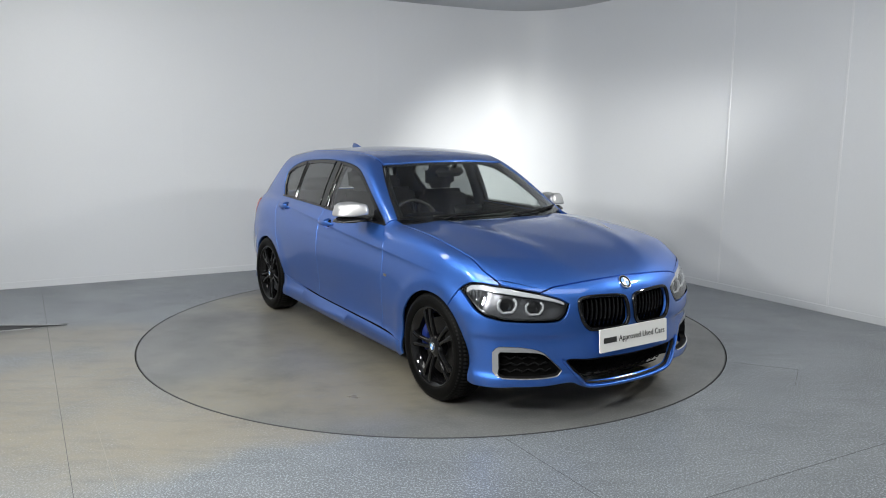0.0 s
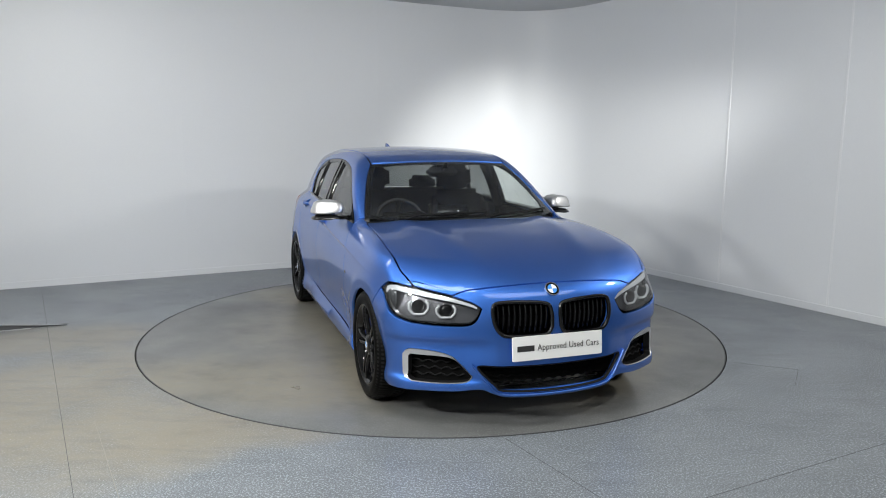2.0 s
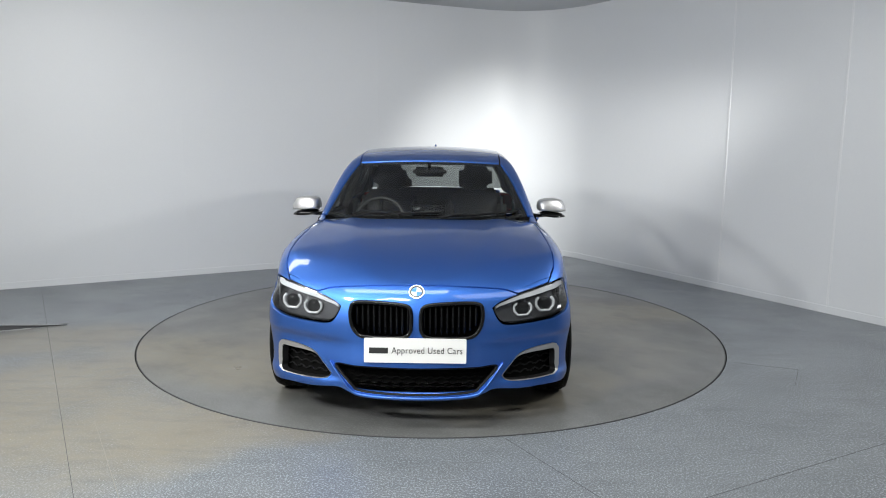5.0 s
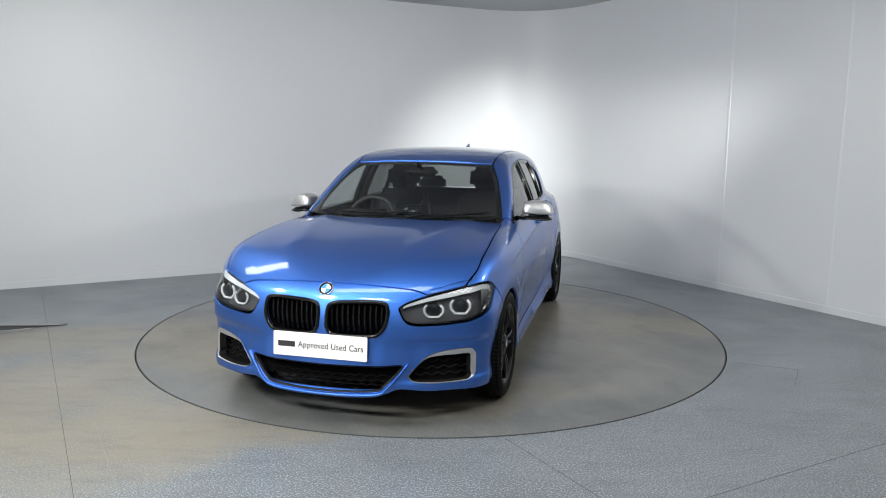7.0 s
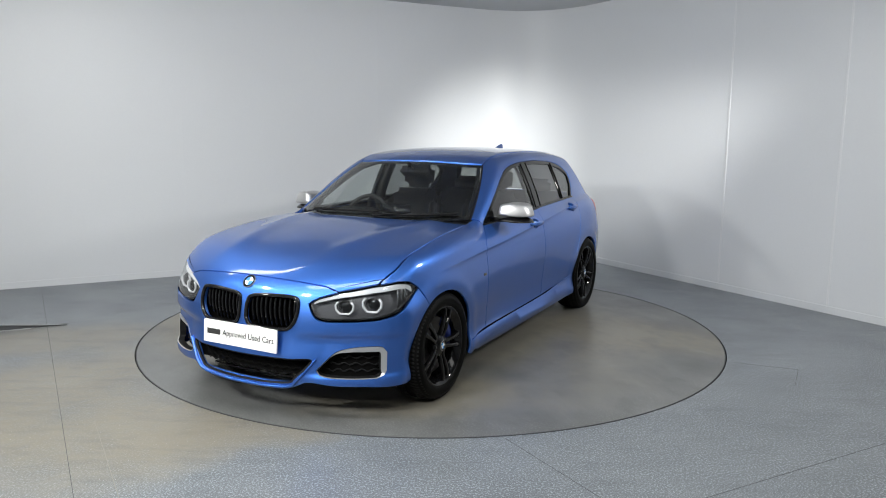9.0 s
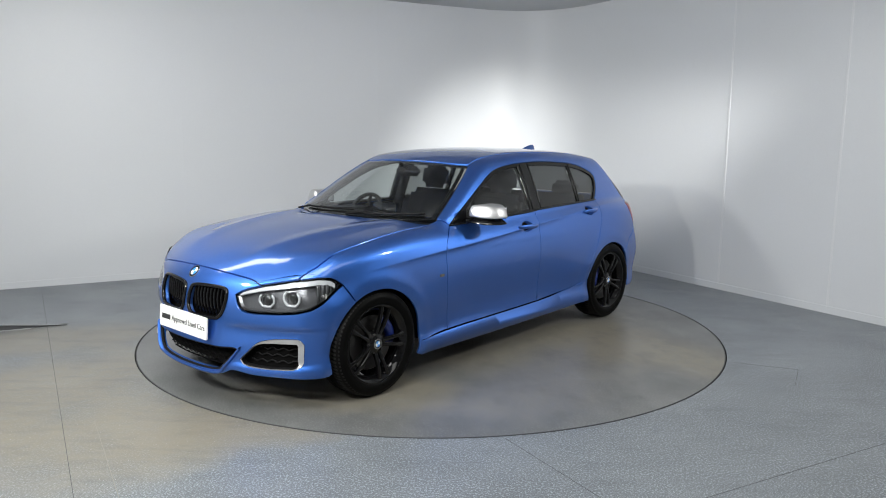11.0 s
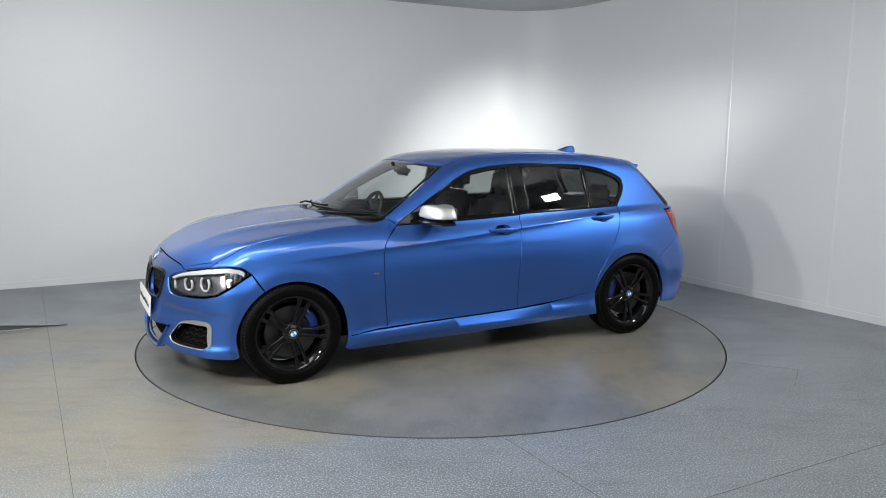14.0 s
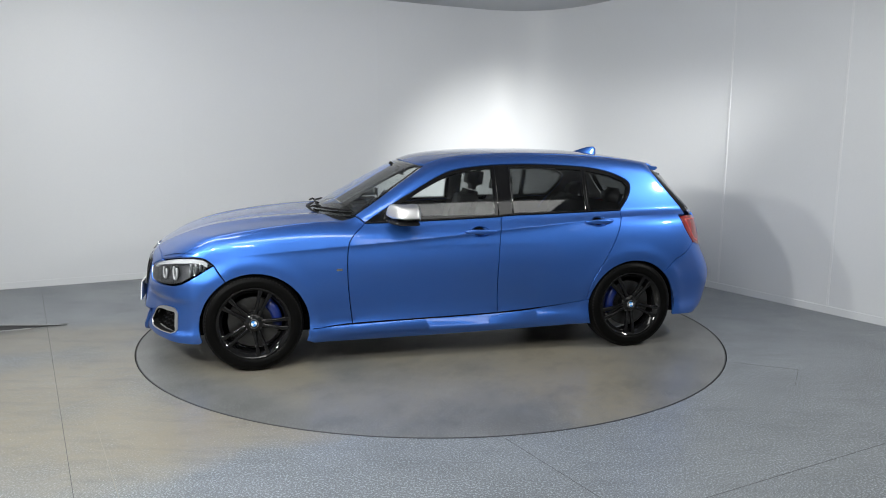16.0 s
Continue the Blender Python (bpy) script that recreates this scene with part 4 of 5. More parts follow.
def build_headlights():
    for side in (1, -1):
        hl = HL()
        skin("housing_back", "wrap", hl, M_HOUSE, car, g=g_low, off=-0.055, deep=-0.05, gap=0.001, side=side, step=0.02)
        cover = skin("headlight", "wrap", hl, M_COVER, car, g=g_low, off=-0.003, deep=0.0, gap=0.003, side=side, step=0.02, label="clear-covered twin headlight with pale daylight rings")
        cover.visible_shadow = False
        # bright bar along the upper edge
        top = chart("wrap", J(F((0.425, 0.652), (0.452, 0.668), (0.54, 0.695), (0.62, 0.713), (0.705, 0.732)), S((1.72, 0.743), (1.66, 0.733), (1.63, 0.716))))
        low = top - np.stack([np.zeros(len(top)), 0.005 + 0.020 * np.clip(np.linspace(0.15, 1.6, len(top)), 0, 1)], 1)
        bar = np.concatenate([top, low[::-1]])
        skin("brow_bar", "wrap", bar, M_BROW, cover, g=g_low, off=-0.016, deep=0.02, gap=0.0, side=side, step=0.02, places=False, label="pale bar over the lamp rings")
        for y, z, w, h, r in ((0.565, 0.628, 0.050, 0.036, 0.0065), (0.692, 0.643, 0.052, 0.041, 0.0075)):
            p, n = meet("front", [(y, z)], g_low, -0.035)
            aim = Vector((1, 0.30, 0.05))
            part("daylight_ring", mirror_y(hex_ring(p[0], aim, w, h, r), side), M_DRL, cover, "pale angular daylight ring")
            bm = disc(bmesh.new(), Vector(p[0]) - aim * 0.012, aim, 0.030, 0.036, 0.010, 28)
            part("lamp_bezel", mirror_y(bm, side), M_GLOSS, cover)
            bm = bmesh.new()
            bmesh.ops.create_uvsphere(bm, u_segments=20, v_segments=12, radius=0.031)
            bmesh.ops.scale(bm, vec=(0.5, 1, 1), verts=bm.verts)
            bmesh.ops.translate(bm, vec=Vector(p[0]) - aim * 0.014, verts=bm.verts)
            part("projector_lens", mirror_y(bm, side), M_GLOSS, cover, "dark projector lens")
        # ribbed side reflector
        for i in range(4):
            p, n = meet("wrap", chart("wrap", S((1.74 - 0.028 * i, 0.665 + 0.008 * i), n=1)), g_low, -0.03)
            bm = bmesh.new()
            bmesh.ops.create_cube(bm, size=1)
            bmesh.ops.scale(bm, vec=(0.018, 0.012, 0.10 - 0.014 * i), verts=bm.verts)
            bmesh.ops.bevel(bm, geom=bm.edges[:], offset=0.003, segments=1, affect="EDGES")
            bmesh.ops.translate(bm, vec=p[0], verts=bm.verts)
            part("reflector_rib", mirror_y(bm, side), M_LENS, cover)


def build_sides():
    wing = J(T(*rev(HOOD_SIDE)), F((0.722, 0.750)), S((1.72, 0.758), (1.643, 0.747), (1.583, 0.706)), S((1.583, 0.706), (1.515, 0.60)), arch(ARCH_F, 59, 196), S((0.962, 0.262), (0.701, 0.278)), S(*rev(DOOR_A)), T((0.66, 0.715), (0.74, 0.700)))
    front = J(S(*BELT[:3], (-0.36, 0.976)), S(*DOOR_B), S((-0.324, 0.299), (0.2, 0.288), (0.701, 0.278)), S(*rev(DOOR_A)))
    rear = J(S((-0.36, 0.976), (-0.47, 0.984), (-1.292, 1.0)), S(*DOOR_C), S((-0.992, 0.366), (-0.70, 0.328), (-0.324, 0.299)), S(*rev(DOOR_B)))
    skirt = J(S(*SILL), arch(ARCH_R, 11, -17, n=6), S((-0.985, 0.196), (-0.60, 0.186), (-0.2, 0.178), (0.3, 0.170), (0.957, 0.166)), arch(ARCH_F, 199, 187, n=4))
    frame_side = J(T((0.66, 0.700), (0.45, 0.645), (0.28, 0.590), (0.14, 0.532)), T((0.14, 0.532), (-0.3, 0.530), (-0.8, 0.527), (-1.3, 0.505), (-1.55, 0.485), (-1.615, 0.478)),
                   S(*BLADE), S((-1.825, 0.962), (-1.765, 0.957), (-1.80, 0.86), (-1.868, 0.760)), S((-1.868, 0.760), (-1.79, 0.685), (-1.70, 0.637), (-1.60, 0.548)),
                   arch(ARCH_R, 134, 12), S(*rev(DOOR_C)), S(*rev(DLO)))
    cr = crease()
    for side in (1, -1):
        skin("front_wing", "roll", wing, M_PAINT, car, side=side, extra=cr)
        doors = [skin("front_door", "roll", front, M_PAINT, car, side=side, extra=cr, holes=[meet("side", cup_line(HANDLES[0]), g_low)[0]]), skin("rear_door", "roll", rear, M_PAINT, car, side=side, extra=cr, holes=[meet("side", cup_line(HANDLES[1]), g_low)[0]])]
        skin("side_skirt", "roll", skirt, M_PAINT, car, side=side, step=0.025, gap=0.0006)
        skin("body_side_frame", "roll", frame_side, M_PAINT, car, side=side, extra=cr)
        shell = J(S(*BELT), S(*DOOR_C), S((-0.996, 0.366), (-1.0, 0.20)), S((-0.9, 0.20), (0.9, 0.19)), arch(ARCH_F, 198, 20, 0.355), S((1.66, 0.45), (1.62, 0.66)), T((1.70, 0.66), (1.55, 0.70), (1.2, 0.715), (0.74, 0.70)), S((0.66, 0.93), (0.60, 0.948)))
        # near-black shell added as the shade inside the door gaps
        skin("door_shade_shell", "roll", shell, M_DARK, car, side=side, off=-0.020, deep=0, step=0.06)
        skin("frame_inner_shell", "roll", frame_side, M_LINER, car, side=side, off=-0.022, deep=0, step=0.05, gap=0.004)
        blade = J(S(*BLADE), S((-1.872, 0.985), (-1.852, 1.02), (-1.772, 1.12), (-1.680, 1.252), (-1.660, 1.285)))
        skin("rear_side_blade", "roll", blade, M_GLOSS, car, side=side, step=0.02, gap=0.0015, off=-0.002, label="gloss black blade beside the rear window")
        windows(side, doors)
        handles(side, doors)
        mirror(side, doors[0])
        p, n = meet("side", [(0.786, 0.655)], g_low)
        bm = bmesh.new()
        box(bm, (-0.020, -0.001, -0.008), (0.020, 0.0025, 0.008))
        bmesh.ops.transform(bm, matrix=Matrix.Translation(p[0]), verts=bm.verts)
        part("side_badge", mirror_y(bm, side), M_LENS, car, "small silver wing badge", smooth=False)


def windows(side, doors):
    panes = {"front": [(0.44, 0.985), (0.40, 1.045), (0.174, 1.176), (0.07, 1.228), (-0.04, 1.270), (-0.20, 1.297), (-0.322, 1.306), (-0.318, 0.992)],
             "rear": [(-0.462, 1.002), (-0.462, 1.312), (-0.70, 1.310), (-1.018, 1.290), (-1.018, 1.008)],
             "quarter": [(-1.052, 1.010), (-1.052, 1.286), (-1.23, 1.252), (-1.35, 1.205), (-1.378, 1.170), (-1.352, 1.10), (-1.275, 1.012)]}
    holes = [ring_clean(np.array(q), 0.03) for q in panes.values()]
    out = curve(DLO, 5)
    skin("window_frame", "side", out, M_GLOSS, car, g=g_cab, off=-0.003, holes=holes, side=side, places=False, gap=0.004, deep=0.03, step=0.04, label="gloss black window surround")
    for key, q in panes.items():
        w = skin("side_window" if key != "quarter" else "quarter_window", "side", np.array(q), M_SIDE if key == "front" else M_TINT, doors[0 if key == "front" else 1], g=g_cab, off=-0.012, side=side, places=False, gap=-0.006, deep=0, step=0.05,
                 label="clear door window" if key == "front" else "dark tinted window")
        w.visible_shadow = False
    # belt moulding
    line = S(*[(x, z + 0.004) for x, z in BELT], n=14)
    part("belt_moulding", mirror_y(tube_loop(bmesh.new(), line + (0, 0.004, 0), 0.008, False, 6), side), M_GLOSS, car, "gloss black belt moulding")
    for x in (-0.345, -0.452, -1.035):
        top = float(np.interp(-x, [0.3, 0.45, 1.035], [1.318, 1.326, 1.305]))
        pp = meet("side", np.array([(x, 0.99 + (top - 0.99) * i / 8) for i in range(9)]), g_cab, -0.001)[0]
        part("pillar_trim", mirror_y(tube_loop(bmesh.new(), pp, 0.004, False, 6), side), M_GLOSS, car)


HANDLES = ((-0.075, -0.312, 0.884, 0.880), (-0.985, -1.208, 0.930, 0.932))


def cup_line(h, k=40, s=1.0):
    """Outline of the scoop behind a door handle, in side view."""
    x0, x1, z0, z1 = h
    mid, half = (x0 + x1) / 2, (x0 - x1) / 2
    return np.array([(mid + s * half * 0.60 * math.cos(a), (z0 + z1) / 2 - 0.003 + s * 0.036 * math.sin(a)) for a in np.linspace(0, 2 * math.pi, k, endpoint=False)])


def handles(side, doors):
    for d, hd in zip(doors, HANDLES):
        x0, x1, z0, z1 = hd
        bm = bmesh.new()
        rows = []
        for s in (1.02, 1.0, 0.94, 0.82, 0.6, 0.35, 0.12):
            p = meet("side", cup_line(hd, 40, s), g_low, -0.034 * (1 - s * s) ** 0.7 if s < 1 else (0.0 if s == 1.0 else -0.004))[0]
            rows.append([bm.verts.new(q) for q in p])
        for a, b in zip(rows, rows[1:]):
            for j in range(40):
                bm.faces.new((a[j], b[j], b[(j + 1) % 40], a[(j + 1) % 40]))
        bm.faces.new(rows[-1])
        bmesh.ops.recalc_face_normals(bm, faces=bm.faces)
        part("handle_cup", mirror_y(bm, side), M_PAINT, d)
        bm = bmesh.new()
        rows = []
        for i in range(25):
            t = i / 24
            x = x0 + (x1 - x0) * t
            z = z0 + (z1 - z0) * t
            bell = math.sin(math.pi * t) ** 0.45 if 0 < t < 1 else 0.0
            p = meet("side", [(x, z)], g_low)[0][0]
            out, h = 0.004 + 0.034 * bell, 0.005 + 0.0150 * bell
            rows.append([bm.verts.new((x, p[1] + a, z + b)) for a, b in ((out - 0.016 if 0.12 < t < 0.88 else -0.004, -h * 0.7), (out * 0.8, -h), (out, -h * 0.4), (out, h * 0.5), (out * 0.8, h), (out - 0.016 if 0.12 < t < 0.88 else -0.004, h * 0.7))])
        for a, b in zip(rows, rows[1:]):
            for j in range(6):
                bm.faces.new((a[j], a[(j + 1) % 6], b[(j + 1) % 6], b[j]))
        bm.faces.new(rows[0])
        bm.faces.new(rows[-1][::-1])
        bmesh.ops.recalc_face_normals(bm, faces=bm.faces)
        ob = part("door_handle", mirror_y(bm, side), M_PAINT, d)
        ob.modifiers.new("round", "SUBSURF").levels = 1
        ob.modifiers["round"].render_levels = 1


def mirror(side, door):
    """Wing mirror: silver cap over a black housing on a short arm."""
    def shell(z0, z1, grow, mat, name, parent, label=""):
        bm = bmesh.new()
        rows = []
        for i in range(9):
            v = i / 8
            z = z0 + (z1 - z0) * v
            w = (1 - 0.24 * v ** 2.5) * grow
            row = []
            for j in range(28):
                a = 2 * math.pi * j / 28
                cx, cy = math.cos(a), math.sin(a)
                e = 0.62
                px = math.copysign(abs(cx) ** e, cx)
                py = math.copysign(abs(cy) ** e, cy)
                # rounded towards the front, cut flat at the glass
                x = 0.355 + (0.118 if px > 0 else 0.075) * px * w * (1 - 0.22 * (py + 0.2) * (px > 0)) - 0.030 * (py + 1) * 0.5
                y = 0.900 + 0.108 * py * w - 0.012 * v
                row.append(bm.verts.new((x, y, z + 0.010 * (py < 0) * (1 - v) - 0.014 * abs(py) ** 2 * v)))
            rows.append(row)
        for a, b in zip(rows, rows[1:]):
            for j in range(28):
                bm.faces.new((a[j], a[(j + 1) % 28], b[(j + 1) % 28], b[j]))
        bm.faces.new(rows[0][::-1])
        bm.faces.new(rows[-1])
        bmesh.ops.recalc_face_normals(bm, faces=bm.faces)
        ob = part(name, mirror_y(bm, side), mat, parent, label)
        ob.modifiers.new("round", "SUBSURF").levels = 1
        ob.modifiers["round"].render_levels = 1
        return ob
    cap = shell(0.990, 1.090, 1.0, M_SILVER, "mirror_cap", door, "satin silver wing mirror cap")
    shell(0.950, 0.993, 0.97, M_GLOSS, "mirror_housing", cap)
    bm = bmesh.new()
    box(bm, (0.262, 0.82, 0.985), (0.268, 0.975, 1.062))
    part("mirror_glass", mirror_y(bm, side), M_CHROME, cap, smooth=False)
    pts = [(0.44, 0.765, 0.972), (0.41, 0.80, 0.964), (0.37, 0.84, 0.963), (0.34, 0.87, 0.968)]
    part("mirror_arm", mirror_y(tube_loop(bmesh.new(), curve(pts, 4), 0.022, False, 8, nrm=[(0, 0, 1)] * 13, flat=0.6), side), M_GLOSS, cap)
    sail = np.array([(0.58, 0.955), (0.43, 0.962), (0.40, 1.062)])
    skin("mirror_sail", "side", sail, M_GLOSS, door, g=g_cab, off=0.001, side=side, places=False, gap=0, deep=0.01, step=0.04)


def build_top():
    roof = both(J(T((0.215, 0.0), (0.205, 0.2), (0.18, 0.40), (0.14, 0.524), g=g_cab), T((0.14, 0.524), (-0.3, 0.523), (-0.8, 0.520), (-1.3, 0.498), (-1.62, 0.474), (-1.69, 0.462), g=g_cab), T((-1.69, 0.462), (-1.76, 0.38), (-1.825, 0.2), (-1.84, 0.0), g=g_cab)))
    skin("roof", "top", roof, M_PAINT, car, g=g_cab, step=0.04)
    skin("roof_lining", "top", roof, M_LINER, car, g=g_cab, step=0.07, off=-0.03, deep=0, gap=0.0)
    scr = both(J(T((0.925, 0.0), (0.89, 0.3), (0.80, 0.52), (0.672, 0.692), g=g_cab), T((0.672, 0.692), (0.46, 0.638), (0.29, 0.583), (0.152, 0.522), g=g_cab), T((0.152, 0.522), (0.19, 0.40), (0.215, 0.2), (0.225, 0.0), g=g_cab)))
    w = skin("windscreen", "top", scr, M_GLASS, car, g=g_cab, off=-0.002, step=0.04, deep=0, label="clear raked windscreen")
    w.visible_shadow = False
    q = ring_clean(chart("top", scr), 0.03)
    skin("windscreen_border", "top", q, M_GLOSS, w, g=g_cab, off=-0.006, places=False, gap=0.002, deep=0, step=0.05, holes=[shrink(q, 0.030)])
    # scuttle and wipers
    skin("scuttle", "top", both(T((0.97, 0.0), (0.93, 0.32), (0.85, 0.55), (0.72, 0.70), (0.60, 0.70), (0.75, 0.5), (0.83, 0.0), n=3, g=g_low)), M_MATT, car, g=g_low, off=-0.006, deep=0, step=0.04)
    for y0, y1, dx in ((-0.50, 0.10, 0.03), (0.08, 0.62, 0.02)):
        pts = []
        for i in range(14):
            y = y0 + (y1 - y0) * i / 13
            x = 0.915 - 0.25 * (abs(y) / 0.72) ** 2.2 - dx - 0.035 * i / 13
            pts.append(Vector(meet("top", [(x, y)], g_cab)[0][0]) + Vector((0.008, 0, 0.010)))
        wp = part("wiper", tube_loop(bmesh.new(), pts, 0.008, False, 6, nrm=[(0, 0, 1)] * 14), M_MATT, car, "matt black windscreen wiper")
        a = Vector(pts[5])
        b = Vector((0.93 - 0.1 * abs(y0), y0 + 0.02, 1.0))
        part("wiper_arm", tube_loop(bmesh.new(), [b, (a + b) / 2 + Vector((0, 0, 0.012)), a], 0.007, False, 6, nrm=[(0, 0, 1)] * 3), M_MATT, wp)
    # roof aerial fin
    bm = bmesh.new()
    rows = []
    for i in range(13):
        t = i / 12
        x = -1.205 - 0.215 * t
        h = 0.062 * (math.sin(t * math.pi / 2 * 1.02) ** 1.3) * (1 if t < 0.92 else 1 - (t - 0.92) * 3)
        base = float(roof_z(x)) - 0.003
        wd = 0.022 * math.sin(math.pi * min(t * 0.8 + 0.12, 1)) + 0.003
        rows.append([bm.verts.new((x, a * wd, base + b * h)) for a, b in ((-1, 0), (-0.75, 0.3), (-0.25, 0.85), (0, 1), (0.25, 0.85), (0.75, 0.3), (1, 0))])
    for a, b in zip(rows, rows[1:]):
        for j in range(6):
            bm.faces.new((a[j], a[j + 1], b[j + 1], b[j]))
    bm.faces.new(rows[-1])
    bmesh.ops.recalc_face_normals(bm, faces=bm.faces)
    part("aerial_fin", bm, M_PAINT, car, "blue roof aerial fin")


def build_rear():
    lamp = J(S((-1.77, 0.952), (-1.80, 0.86), (-1.868, 0.765), (-1.935, 0.735)), S((-1.935, 0.735), (-1.985, 0.79), (-1.985, 0.88), (-1.955, 0.945)), S((-1.955, 0.945), (-1.86, 0.957), (-1.77, 0.952)))
    half = J(S((-1.70, 0.250), (-1.70, 0.36)), arch(ARCH_R, 168, 134, n=10)[::1], S((-1.60, 0.548), (-1.70, 0.632), (-1.79, 0.680), (-1.868, 0.755), (-1.935, 0.728)))
    q = chart("wrap_rear", half)
    top_u = q[-1, 0]
    q = np.concatenate([q, [(top_u * 0.6, 0.735), (0.0, 0.735)]])
    full = np.concatenate([q, q[::-1] * (-1, 1), [(-q[0, 0], 0.22), (-0.3, 0.17), (0.3, 0.17), (q[0, 0], 0.22)]])
    skin("rear_bumper", "wrap_rear", full, M_PAINT, car, g=g_low, places=False)
    for side in (1, -1):
        skin("tail_lamp", "wrap_rear", lamp, M_RED, car, g=g_low, off=0.002, side=side, step=0.02, label="red wrap-round tail lamp", gap=0.003)
        q = shrink(ring_clean(chart("wrap_rear", lamp), 0.02), 0.028)
        p, n = meet("wrap_rear", q, g_low, 0.0005)
        part("light_guide", mirror_y(tube_loop(bmesh.new(), p, 0.005, nrm=n, flat=0.6), side), M_REDBAR, car, "bright red light guide of the tail lamp")
    u = float(chart("wrap_rear", S((-1.955, 0.9), n=1))[0, 0])
    skin("tailgate", "wrap_rear", np.array([(-u + 0.01, 0.742), (u - 0.01, 0.742), (u, 0.97), (0.4, 0.985), (-0.4, 0.985), (-u, 0.97)]), M_PAINT, car, places=False)
    q = chart("wrap_rear", S((-1.675, 1.248), (-1.768, 1.118), (-1.848, 1.018), (-1.866, 0.985)))
    rows = np.concatenate([q, q[::-1] * (-1, 1)])
    g = skin("rear_window", "wrap_rear", rows, M_TINT, car, g=g_cab, places=False, deep=0.0, off=-0.002, label="dark tinted rear window")
    g.visible_shadow = False
    sp = meet("top", [(-1.70, y) for y in np.linspace(-0.46, 0.46, 15)], g_cab)[0]
    bm = bmesh.new()
    rws = []
    for p in sp:
        y = p[1]
        end = -1.725 - 0.125 * (1 - (y / 0.46) ** 2)
        z1 = float(roof_z(end)) - 0.036 * (y / 0.53) ** 2 - 0.004
        rws.append([bm.verts.new(c) for c in ((-1.66, y, float(roof_z(-1.66)) - 0.036 * (y / 0.53) ** 2 - 0.012), (end, y, z1 - 0.004), (end - 0.006, y, z1 - 0.014), (end + 0.01, y, z1 - 0.03), (-1.66, y, z1 - 0.03))])
    for a, b in zip(rws, rws[1:]):
        for j in range(5):
            bm.faces.new((a[j], a[(j + 1) % 5], b[(j + 1) % 5], b[j]))
    bm.faces.new(rws[0])
    bm.faces.new(rws[-1][::-1])
    bmesh.ops.recalc_face_normals(bm, faces=bm.faces)
    ob = part("roof_spoiler", bm, M_PAINT, car)
    ob.data.set_sharp_from_angle(angle=radians(40))


def lathe(bm, prof, k=64, centre=(0, 0, 0)):
    """Turn a (radius, y) profile about the y axis."""
    c = Vector(centre)
    rows = [[bm.verts.new(c + Vector((r * math.cos(2 * math.pi * i / k), y, r * math.sin(2 * math.pi * i / k)))) for i in range(k)] for r, y in prof]
    for a, b in zip(rows, rows[1:]):
        for i in range(k):
            j = (i + 1) % k
            bm.faces.new((a[i], b[i], b[j], a[j]))
    return bm


